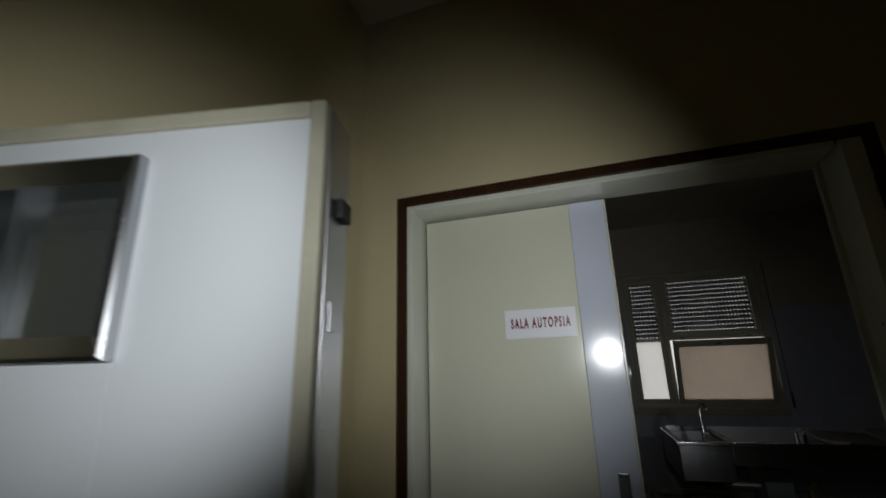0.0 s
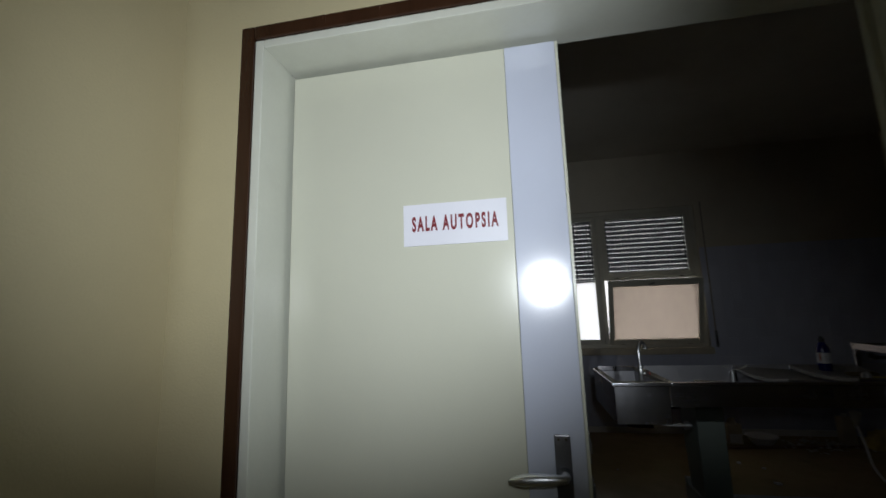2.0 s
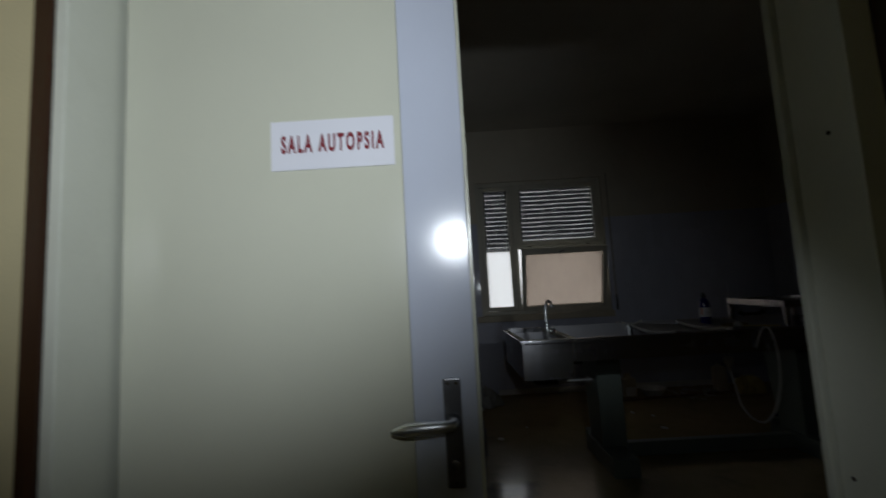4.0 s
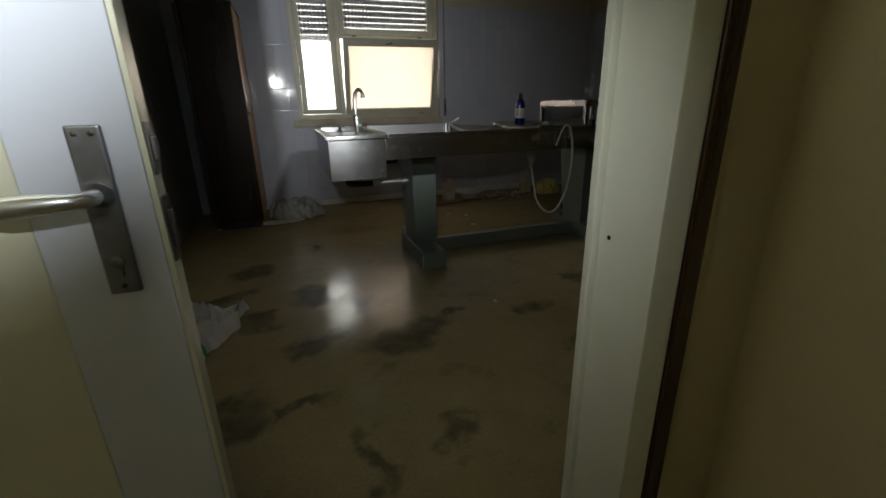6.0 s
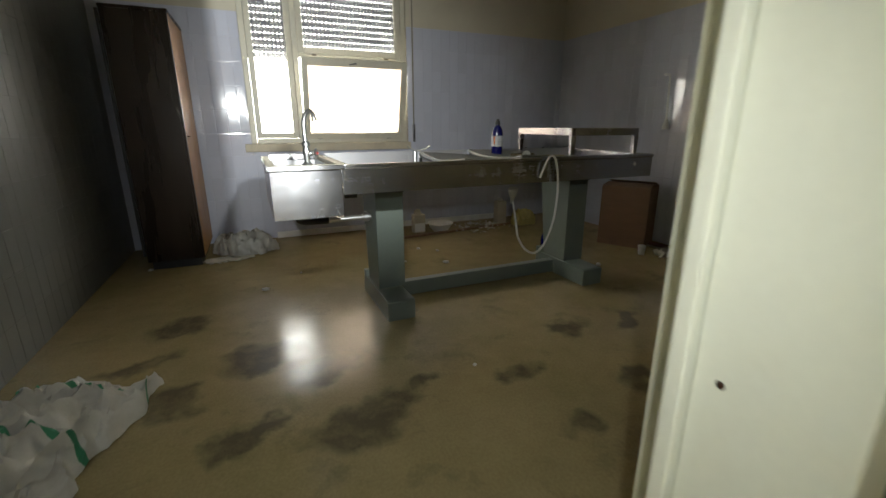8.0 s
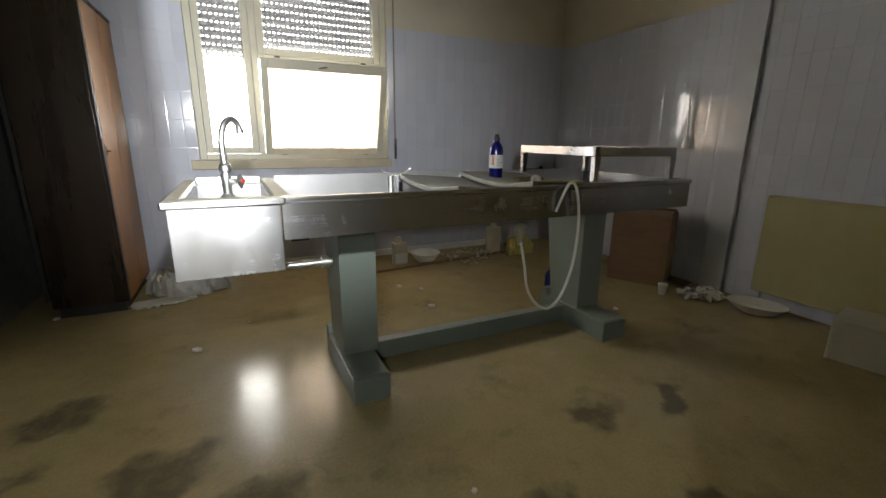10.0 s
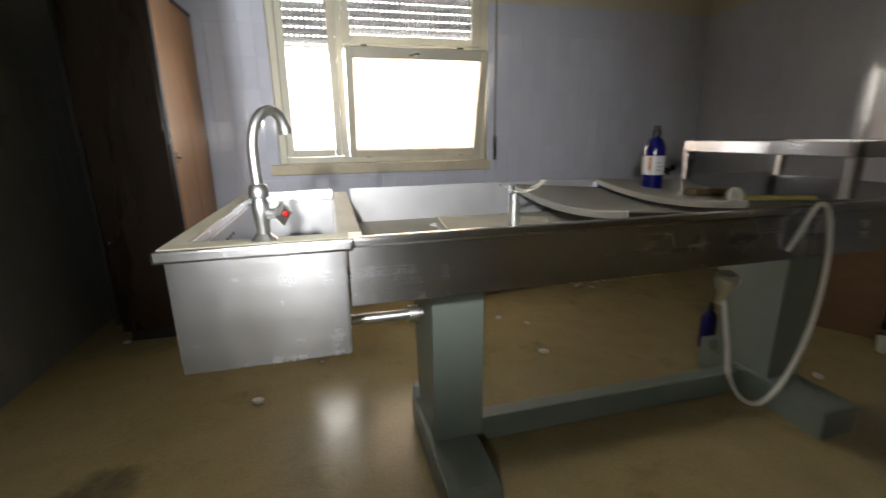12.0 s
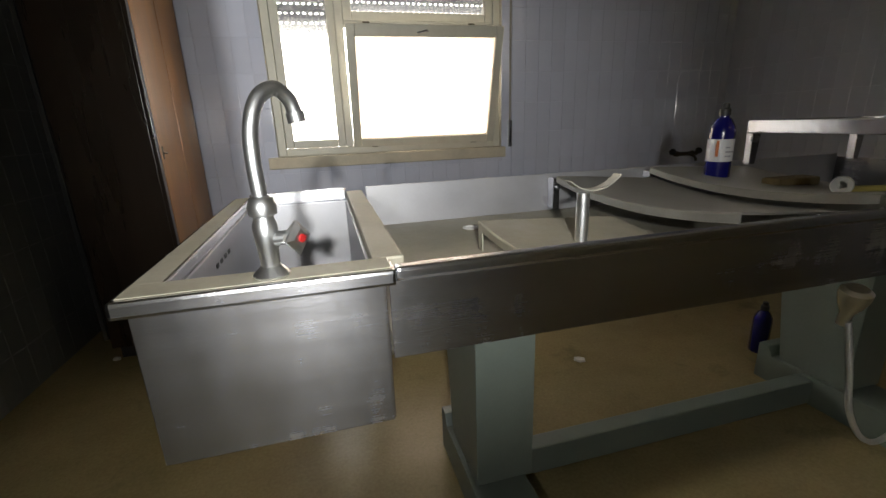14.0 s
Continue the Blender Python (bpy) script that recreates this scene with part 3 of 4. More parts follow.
part("divider", box(SX - 0.014, SX + 0.034, 0.056, TD, TZ - 0.023, TZ + 0.002, 0.004), DUSTY, table, "dusty steel divider")
part("sink_rim", box(0.031, SX - 0.015, TD - 0.02, TD, TZ - 0.023, TZ + 0.012, 0.004), STEEL, table, "folded steel rim")
basin = part("basin", box(0.034, SX - 0.019, 0.059, TD - 0.027, 0.685, 0.689, 0.001), BASIN, table, "deep steel basin")
for a in ((0.028, 0.033, 0.058, TD - 0.02), (SX - 0.018, SX - 0.013, 0.058, TD - 0.02), (0.034, SX - 0.019, 0.053, 0.058), (0.034, SX - 0.019, TD - 0.026, TD - 0.021)):
    part("basin_wall", box(*a, 0.684, TZ - 0.024, 0.001), BASIN, basin)
bm = bmesh.new()
for k in range(4):
    box(0.0331, 0.0345, 0.30 + 0.035 * k, 0.318 + 0.035 * k, 0.845, 0.853, bm=bm)
part("overflow_slots", bm, DARK, table)
# long trough
part("trough_front", box(SX + 0.003, TL, 0.012, 0.017, 0.762, TZ - 0.022, 0.001), STEEL, table, "brushed and scratched steel front")
part("trough_rim", box(SX + 0.0125, TL + 0.004, 0.004, 0.03, TZ - 0.021, TZ, 0.006), STEEL, table, "rolled steel rim")
part("trough_back", box(SX + 0.046, TL, TD - 0.006, TD, 0.762, TZ + 0.012, 0.002), BASIN, table)
part("trough_end", box(TL - 0.002, TL + 0.003, 0.031, TD - 0.007, 0.762, TZ, 0.001), STEEL, table)
part("trough_inner", box(SX + 0.046, TL - 0.003, 0.032, 0.036, 0.80, TZ - 0.022, 0.001), STEEL, table)
part("trough_bottom", box(SX + 0.005, TL - 0.003, 0.018, TD - 0.007, 0.764, 0.79, 0.001), DUSTY, table, "dusty steel trough bottom")
part("drain", lathe(((0.024, 0), (0.024, 0.003), (0.017, 0.004), (0.015, 0.001), (0, 0.001)), 20), WHITE, table, "white drain ring", True).location = (0.655, 0.64, 0.79)


def curved_plate(x0, x1, z_edge, sag, drop, y0, y1, lip, name, material, label):
    """A sagging lift-out plate across the trough: a turned-down lip on its high end, the other end lower by drop."""
    bm = bmesh.new()
    n = 20
    rows = []
    for k in range(n + 1):
        u = k / n
        y = y0 + (y1 - y0) * u
        z = z_edge - sag * 4 * u * (1 - u)
        low = z - drop
        rows.append([bm.verts.new(c) for c in ((x0, y, z - lip), (x0, y, z - 0.003), (x0 + 0.003, y, z), (x1, y, low), (x1, y, low - 0.004), (x0 + 0.004, y, z - 0.004), (x0 + 0.004, y, z - lip))])
    for a, b in zip(rows, rows[1:]):
        for k in range(7):
            bm.faces.new((a[k], b[k], b[(k + 1) % 7], a[(k + 1) % 7]))
    bm.faces.new(rows[0])
    bm.faces.new(rows[-1][::-1])
    bmesh.ops.recalc_face_normals(bm, faces=bm.faces[:])
    return part(name, bm, material, table, label, True)


curved_plate(0.60, 0.985, 0.862, 0.012, 0.022, 0.04, 0.42, 0.02, "head_plate", DUSTY, "dusty steel head plate")
part("plate_leg", box(0.6005, 0.6045, 0.395, 0.42, 0.79, 0.843, 0.001), DUSTY, table)
curved_plate(0.992, 1.385, 0.914, 0.03, 0.030, 0.06, 0.735, 0.021, "body_plate", DULL, "dusty curved steel plate")
curved_plate(1.36, 1.80, 0.922, 0.03, 0.020, 0.06, 0.735, 0.021, "body_plate", DULL, "dusty curved steel plate")
for x in (1.0, 1.385):
    part("bracket", box(x - 0.012, x + 0.012, TD - 0.05, TD - 0.01, 0.80, 0.905, 0.003), STEEL, table)
    part("bolt", lathe(((0.009, 0), (0.009, 0.008), (0.004, 0.01)), 10), HANDLE, table).matrix_local = pose(x, TD - 0.051, 0.875, 90)
post = part("post", tube(((0.77, 0.235, 0.79), (0.77, 0.235, 0.945)), 0.0135, 16), CHROME, table, "upright chrome tube", True)
# tap
tap = part("tap", lathe(((0.022, 0), (0.024, 0.003), (0.018, 0.009), (0.0125, 0.015), (0.0135, 0.035), (0.0155, 0.055), (0.0155, 0.07), (0.0125, 0.078), (0.0125, 0.081), (0.0175, 0.083), (0.0185, 0.093), (0.015, 0.104), (0.0105, 0.107)), 20),
           CHROME, table, "chrome swan-neck tap", True)
tap.location = (0.168, 0.030, TZ + 0.002)
part("spout", tube(((0, 0, 0.098), (-0.002, 0.001, 0.15), (0.0, 0.006, 0.19), (0.011, 0.017, 0.224), (0.03, 0.034, 0.238), (0.046, 0.047, 0.226), (0.052, 0.052, 0.207)), 0.0098, 12, None, 6), CHROME, tap, "", True)
part("outlet", tube(((0.0517, 0.0517, 0.209), (0.0535, 0.053, 0.196)), 0.0122, 14), CHROME, tap, "", True)
part("valve_stem", tube(((0.006, -0.002, 0.05), (0.035, -0.01, 0.053)), 0.0095, 12), CHROME, tap, "", True)
bm = lathe(((0.008, 0), (0.023, 0.016), (0.023, 0.019), (0.013, 0.024), (0, 0.024)), 4)
knob = part("knob", bm, CHROME, tap, "faceted chrome knob")
knob.matrix_local = pose(0.026, -0.010, 0.053, 0, 90, -38)
part("marker", lathe(((0.0055, 0), (0.0055, 0.002), (0, 0.003)), 14), RED, knob, "red hot-water marker").location = (0, 0, 0.0245)
# pedestals
for x in (0.555, 1.962):
    bm = prism(((0.36, 0.112), (0.36, 0.762), (0.70, 0.762), (0.60, 0.112)), "x", x + 0.012, x + 0.18, None, 0.004)
    leg = part("leg", bm, GREEN, table, "grey-green enamelled pedestal")
    foot = part("foot", prism(((0.125, 0), (0.125, 0.112), (0.145, 0.116), (0.62, 0.116), (0.64, 0.155), (0.68, 0.155), (0.68, 0)), "x", x - 0.004, x + 0.159, None, 0.004), GREEN, table, "grey-green enamelled foot")
    # added dark band: the trough's shadow on the leg top, given as colour
    part("shadow_band", box(x + 0.006, x + 0.186, 0.35, 0.72, 0.705, 0.7615, 0.003), mat("trough_shadow_tone", (0.06, 0.075, 0.065), 0.5), table, "dark band in place of the trough's shadow")
part("stretcher", box(0.738, 1.972, 0.455, 0.515, 0.006, 0.102, 0.005), GREEN, table, "grey-green enamelled stretcher")
# waste pipes under the sink
part("waste_pipe", tube(((0.14, 0.40, 0.684), (0.14, 0.40, 0.60), (0.16, 0.40, 0.57), (0.30, 0.40, 0.565)), 0.02, 12, None, 5), DARK, table, "black waste pipe", True)
part("waste_pipe", tube(((0.30, 0.40, 0.565), (0.545, 0.40, 0.565)), 0.016, 12), CHROME, table, "chrome waste pipe", True)
part("pipe_collar", tube(((0.50, 0.40, 0.565), (0.53, 0.40, 0.565)), 0.026, 14), CHROME, table, "", True)
part("stopcock", tube(((0.36, 0.2, 0.725), (0.42, 0.2, 0.725), (0.42, 0.2, 0.76)), 0.012, 10), DARK, table, "black stopcock", True)
# rinsing hose
hose = part("rinsing_hose", tube(((1.452, 0.004, 0.79), (1.462, -0.010, 0.84), (1.480, -0.014, 0.885), (1.505, -0.014, 0.914), (1.535, -0.018, 0.897), (1.558, -0.022, 0.80), (1.564, -0.022, 0.68), (1.548, -0.02, 0.53), (1.50, -0.015, 0.40), (1.44, -0.01, 0.345),
                             (1.37, -0.01, 0.37), (1.315, -0.005, 0.45), (1.30, 0.005, 0.55), (1.285, 0.02, 0.66)), 0.0064, 10, None, 8),
            mat("ribbed_metal_hose", (0.66, 0.66, 0.66), 0.34, 0.45, var=0.15, scale=300, fine=500, bump=0.3), table, "ribbed metal shower hose", True)
bm = lathe(((0.011, -0.05), (0.012, -0.02), (0.022, 0.0), (0.028, 0.02), (0.028, 0.035), (0.02, 0.042)), 18)
part("spray_head", bm, CHROME, hose, "chrome spray head", True).matrix_local = pose(1.282, 0.022, 0.70, 12, -6, 0)

stand = thing("instrument_stand", 2.755, 1.995, TZ + 0.004, "stainless steel instrument bridge standing across the table", "instrument stand", turn=-6)
SW, SD, SH = 0.48, 0.70, 0.158
part("rail", box(0, SW, 0.0, 0.028, SH - 0.044, SH, 0.003), STEEL, stand)
part("rail", box(0.03, SW + 0.1, SD - 0.028, SD, SH - 0.044, SH, 0.003), STEEL, stand)
part("rail", prism(((0.0, SH - 0.044), (0.0, SH), (SD, SH), (SD, SH - 0.044)), "x", 0.0, 0.028, None, 0.003), STEEL, stand)
part("rail", box(SW - 0.028, SW, 0.029, SD - 0.029, SH - 0.044, SH, 0.003), STEEL, stand)
for x, y in ((0, 0), (SW - 0.03, 0), (0.0, SD - 0.03), (SW - 0.03, SD - 0.03)):
    part("leg", prism(((x, SH - 0.046), (x + 0.034, SH - 0.046), (x + 0.026, 0), (x + 0.004, 0)), "y", y, y + 0.03, None, 0.002), STEEL, stand)
part("tray", box(0.03, SW - 0.03, 0.03, SD - 0.03, SH - 0.016, SH - 0.012, 0.001), STEEL, stand, "steel shelf plate")


def bottle(name, x, y, z, label):
    b = thing(name, x, y, z, label, "bottle", "cobalt plastic bottles")
    part("body", lathe(((0.034, 0), (0.038, 0.006), (0.038, 0.16), (0.035, 0.178), (0.024, 0.20), (0.015, 0.208), (0.0145, 0.216)), 28), BLUE, b, "cobalt blue plastic body", True)
    part("cap", lathe(((0.017, 0.212), (0.017, 0.232), (0.012, 0.236), (0.011, 0.25), (0, 0.251)), 18), DARK, b, "dark cap", True)
    return b


b = bottle("bottle", 2.567, 2.55, 0.876, "cobalt blue plastic bottle with white label on the table")
lab = part("label", lathe(((0.0384, 0.068), (0.0388, 0.069), (0.0388, 0.138), (0.0384, 0.139)), 28), LABEL, b, "white paper label", True)
bm = bmesh.new()
for k, w in enumerate((0.022, 0.03, 0.017)):
    box(-0.018, -0.018 + w, -0.0395, -0.0385, 0.083 + 0.014 * k, 0.0875 + 0.014 * k, bm=bm)
part("print", bm, LABELINK, lab, "grey bars of print")
part("side_mark", box(-0.0395, -0.031, -0.025, -0.0215, 0.085, 0.135), ORANGE, lab, "orange label edge")
bottle("bottle", 3.20, 2.78, 0.0, "cobalt blue plastic bottle standing on the floor").matrix_world = pose(3.20, 2.78, 0, 0, 0, 40)

strip = thing("paper_strip", 1.93, 2.17, 0.945, "curled dusty strip resting on a steel tube", "strip")
bm = bmesh.new()
rows = []
for k in range(15):
    u = k / 14 - 0.5
    rows.append([bm.verts.new((-0.08 + 0.15 * u, 0.05 * u + dy, 0.004 + 0.5 * u * u * (0.15 + abs(u) * 0.1) + zz)) for dy, zz in ((-0.014, 0), (0.014, 0), (0.014, 0.002), (-0.014, 0.002))])
for a, c in zip(rows, rows[1:]):
    for k in range(4):
        bm.faces.new((a[k], a[(k + 1) % 4], c[(k + 1) % 4], c[k]))
bm.faces.new(rows[0])
bm.faces.new(rows[-1])
bmesh.ops.recalc_face_normals(bm, faces=bm.faces[:])
part("strip", bm, PAPER, strip, "", True)

brush = thing("hand_brush", 2.56, 2.17, 0.884, "pale yellow-handled brush with white roll end", "brush")
bm = bmesh.new()
part("roll", lathe(((0.010, -0.014), (0.022, -0.014), (0.024, 0), (0.022, 0.014), (0.010, 0.014), (0.010, -0.014)), 20, bm), WHITE, brush, "white ring", True).matrix_local = pose(0, 0, 0.026, 85, 0, -57)
part("handle", tube(((0.026, 0.0, 0.012), (0.13, -0.03, 0.013), (0.24, -0.06, 0.012)), lambda u: 0.011 - 0.003 * u, 10), YELLOW, brush, "faded yellow handle", True)
sp = thing("sponge", 2.66, 2.38, 0.875, "faded yellow sponge block on the table plate", "sponge")
part("block", box(-0.07, 0.09, -0.03, 0.03, 0, 0.028, 0.008), mat("dirty_sponge", (0.15, 0.115, 0.05), 0.85, var=0.2, scale=40, fine=200, bump=0.3), sp)
valve = thing("wall_mixer", 4.15, FAR - 0.03, 0.79, "tarnished brass wall mixer tap with two dark knobs", "tap")
part("body", tube(((-0.11, 0.0, 0.0), (0.11, 0.0, 0.0)), 0.017, 14), BRASS, valve, "", True)
for x in (-0.075, 0.075):
    part("wall_mount", tube(((x, 0.0, 0.0), (x, 0.024, 0.0)), 0.022, 14), BRASS, valve, "", True)
part("spout", tube(((0.0, -0.01, 0.0), (0.0, -0.05, -0.005), (0.0, -0.10, -0.02), (0.0, -0.115, -0.05)), 0.010, 10, None, 4), BRASS, valve, "", True)
for x in (-0.115, 0.115):
    side = math.copysign(90, x)
    part("knob", lathe(((0.012, 0), (0.026, 0.008), (0.028, 0.02), (0.022, 0.032), (0, 0.034)), 12), DARK, valve, "dark knob", True).matrix_local = pose(x, 0, 0.01, 0, side * 0.6, 0)

# ---- cabinet ----
cab = thing("cabinet", 0.155, 3.655, 0, "tall dark wooden cabinet with orange-brown doors beside the wall", "cabinet")
CW, CD, CH = 0.39, 0.685, 1.865
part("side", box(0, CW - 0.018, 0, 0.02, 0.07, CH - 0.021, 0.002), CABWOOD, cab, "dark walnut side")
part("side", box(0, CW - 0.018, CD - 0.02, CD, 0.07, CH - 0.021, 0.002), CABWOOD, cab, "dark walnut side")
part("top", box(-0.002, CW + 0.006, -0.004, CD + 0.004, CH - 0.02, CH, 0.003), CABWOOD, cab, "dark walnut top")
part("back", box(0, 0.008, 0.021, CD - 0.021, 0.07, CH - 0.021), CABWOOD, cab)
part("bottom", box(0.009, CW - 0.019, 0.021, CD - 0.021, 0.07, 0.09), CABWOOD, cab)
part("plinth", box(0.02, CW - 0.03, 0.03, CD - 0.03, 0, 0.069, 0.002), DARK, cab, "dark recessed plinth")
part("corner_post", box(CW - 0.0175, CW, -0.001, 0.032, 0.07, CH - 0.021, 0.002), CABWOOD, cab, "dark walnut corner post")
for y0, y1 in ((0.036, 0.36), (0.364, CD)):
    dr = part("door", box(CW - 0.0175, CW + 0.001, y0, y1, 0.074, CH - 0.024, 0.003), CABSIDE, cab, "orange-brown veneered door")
    if y0 < 0.1:
        part("keyhole_plate", box(CW + 0.0015, CW + 0.004, y0 + 0.015, y0 + 0.03, 0.98, 1.04, 0.001), BRASS, dr, "worn brass keyhole plate")
        part("key", tube(((CW + 0.003, y0 + 0.022, 1.01), (CW + 0.022, y0 + 0.02, 1.008)), 0.004, 8), BRASS, dr, "", True)
part("back_edge", box(-0.022, -0.003, -0.006, 0.012, 0.12, CH - 0.03, 0.002), DARK, cab, "dark back panel edge")


# ---- cloths and sacks ----
def crumpled(w, d, high, seed, step, fold, edge):
    """A heap of thin cloth, w by d, with folds that run one across the other."""
    nx, ny = int(w / step), int(d / step)
    bm = bmesh.new()
    uv = bm.loops.layers.uv.new("UVMap")
    grid, flat = [], {}
    for j in range(ny + 1):
        row = []
        for i in range(nx + 1):
            u, v = i / nx * 2 - 1, j / ny * 2 - 1
            p = Vector((u * 1.7 + seed, v * 1.7, seed))
            r = 1 - edge * (0.5 + 0.5 * noise.noise(p * 0.9)) * (abs(u) ** 3 + abs(v) ** 3)
            x, y = u * w / 2 * r, v * d / 2 * r
            n1 = 1 - abs(noise.noise(p * 1.6 + Vector((0, 0, 3)))) * 2.2
            n2 = 1 - abs(noise.noise(p * 3.7 + Vector((5, 0, 3)))) * 2.0
            n3 = noise.noise(p * 9)
            rim = max(0.0, 1 - max(abs(u), abs(v)) ** 2.2)
            z = 0.006 + high * (rim ** 0.55) * (0.42 + 0.42 * n1 + fold * 0.30 * n2 + 0.07 * n3) + 0.012 * max(0, n2) * (1 - rim)
            x += 0.035 * fold * noise.noise(p * 2.3 + Vector((9, 1, 0)))
            y += 0.035 * fold * noise.noise(p * 2.3 + Vector((1, 9, 0)))
            vert = bm.verts.new((x, y, max(0.004, z)))
            flat[vert] = (i * step, j * step)
            row.append(vert)
        grid.append(row)
    for j in range(ny):
        for i in range(nx):
            f = bm.faces.new((grid[j][i], grid[j][i + 1], grid[j + 1][i + 1], grid[j + 1][i]))
            for loop in f.loops:
                loop[uv].uv = flat[loop.vert]
    low = bmesh.ops.extrude_face_region(bm, geom=bm.faces[:])
    for v in low["geom"]:
        if isinstance(v, bmesh.types.BMVert):
            v.co.z = max(0.0, v.co.z - 0.004)
    bmesh.ops.recalc_face_normals(bm, faces=bm.faces[:])
    return bm


sheet = thing("bed_sheet", 0.185, 1.42, 0, "crumpled white cotton sheet with green stripes on the floor", "sheet", turn=-14)
part("cloth", crumpled(0.56, 1.05, 0.15, 2.3, 0.0125, 1.5, 0.35), CLOTH, sheet, "", True)
sack = thing("plastic_sack", 0.83, 3.94, 0, "crumpled grey plastic sack lying by the wall", "sack", turn=10)
part("film", crumpled(0.60, 0.40, 0.21, 6.2, 0.012, 0.55, 0.5), SACK, sack, "", True)
flat_sheet = thing("flattened_paper", 0.70, 3.74, 0, "flattened grey paper sheet on the floor", "paper", turn=8)
part("sheet", crumpled(0.44, 0.2, 0.012, 4.4, 0.02, 0.6, 0.4), PAPER, flat_sheet, "", True)
# one crumpled cloth shape stands for loose white paper pieces
rag = thing("rag", 4.23, 2.34, 0, "white paper pieces on the floor, shaped as one crumpled cloth", "rag", turn=-20)
part("cloth", crumpled(0.34, 0.26, 0.055, 11.7, 0.012, 1.2, 0.5), mat("white_paper_pieces", (0.62, 0.60, 0.55), 0.85, var=0.12, scale=12, bump=0.15), rag, "", True)
bundle = thing("yellow_bundle", 3.74, 3.95, 0, "faded yellow plastic bundle by the wall", "bundle")
part("film", crumpled(0.32, 0.24, 0.17, 15.2, 0.012, 1.0, 0.4), YELLOW, bundle, "", True)

# ---- small things on the floor ----
can = thing("jerrycan", 2.50, 4.02, 0, "translucent beige canister with white label by the wall", "canister")
part("body", box(-0.065, 0.065, -0.045, 0.045, 0.004, 0.20, 0.016), MILK, can, "", True)
part("label", box(-0.055, 0.055, -0.0475, -0.0455, 0.02, 0.11, 0.0005), WHITE, can, "white lower label")
part("neck", lathe(((0.045, 0.19), (0.03, 0.22), (0.02, 0.235), (0.02, 0.25), (0, 0.252)), 16), MILK, can, "", True)
part("handle", tube(((-0.04, 0, 0.195), (-0.035, 0, 0.235), (0.0, 0, 0.24)), 0.009, 8, None, 3), MILK, can, "", True)
bowl = thing("bowl", 2.74, 4.0, 0, "white enamel bowl on the floor", "bowl")
part("bowl", lathe(((0.06, 0), (0.085, 0.02), (0.115, 0.06), (0.13, 0.085), (0.14, 0.09), (0.136, 0.093), (0.125, 0.088), (0.11, 0.063), (0.08, 0.025), (0, 0.02)), 32), WHITE, bowl, "", True)
# a plain oval basin shape stands for an irregular white plastic bag
dish = thing("white_bag", 4.29, 2.00, 0, "pale plastic bag on the floor, shaped as an oval basin", "basin", turn=-70)
part("basin", lathe(((0.09, 0), (0.12, 0.015), (0.155, 0.05), (0.175, 0.062), (0.172, 0.066), (0.148, 0.056), (0.11, 0.02), (0, 0.012)), 36, None, (0, 0, 0), 0.72), mat("pale_bag_plastic", (0.56, 0.55, 0.52), 0.35, var=0.1), dish, "", True)
canister = thing("canister", 3.50, 4.05, 0, "beige plastic canister by the wall", "canister")
part("body", box(-0.06, 0.06, -0.05, 0.05, 0, 0.27, 0.02), MILK, canister, "", True)
part("cap", lathe(((0.025, 0.268), (0.025, 0.295), (0, 0.297)), 14), WHITE, canister, "", True)
batten = thing("batten", 2.95, 3.93, 0, "raw wooden batten lying along the wall", "batten", turn=7)
part("batten", box(-0.95, 0.75, -0.02, 0.02, 0, 0.02, 0.003), BATTEN, batten)
structure("baseboard", box(1.12, 3.6, FAR - 0.034, FAR - 0.0125, 0.0, 0.06, 0.003), WHITE, "white plastic baseboard along the window wall", "baseboard")

carton = thing("cardboard_box", 4.19, 2.86, 0, "brown cardboard box with folded flaps on the floor", "box", turn=-61)
part("side", box(-0.21, 0.21, -0.16, -0.155, 0, 0.55, 0.001), CARD, carton)
part("side", box(-0.21, 0.21, 0.155, 0.16, 0, 0.55, 0.001), CARD, carton)
part("side", box(-0.21, -0.205, -0.1545, 0.1545, 0, 0.55, 0.001), CARD, carton)
part("side", box(0.205, 0.21, -0.1545, 0.1545, 0, 0.55, 0.001), CARD, carton)
part("bottom", box(-0.2045, 0.2045, -0.1545, 0.1545, 0.001, 0.006), CARD, carton)
fl = part("flap", box(-0.205, 0.205, 0, 0.155, 0, 0.004, 0.001), CARD, carton)
fl.matrix_local = pose(0, -0.16, 0.552, 8)
fl = part("flap", box(-0.205, 0.205, -0.155, 0, 0, 0.004, 0.001), CARD, carton)
fl.matrix_local = pose(0, 0.16, 0.552, -14)

rad = thing("radiator", RIGHT - 0.018, 2.13, 0.0, "yellowed flat panel radiator on the side wall", "radiator")
part("panel", box(-0.06, -0.035, -1.0, 0.0, 0.10, 0.75, 0.008), RAD, rad)
part("top_grille", box(-0.058, 0.0, -0.995, -0.005, 0.751, 0.758, 0.002), RAD, rad)
for y in (-0.85, -0.15):
    part("bracket", box(-0.034, 0.004, y - 0.02, y + 0.02, 0.2, 0.65, 0.003), RAD, rad)
part("feed_pipe", tube(((-0.03, -0.05, 0.0), (-0.03, -0.05, 0.12)), 0.011, 10), PIPE, rad, "", True)
crate = thing("pale_crate", 4.14, 1.38, 0, "pale grey wooden crate on the floor", "crate", turn=12)
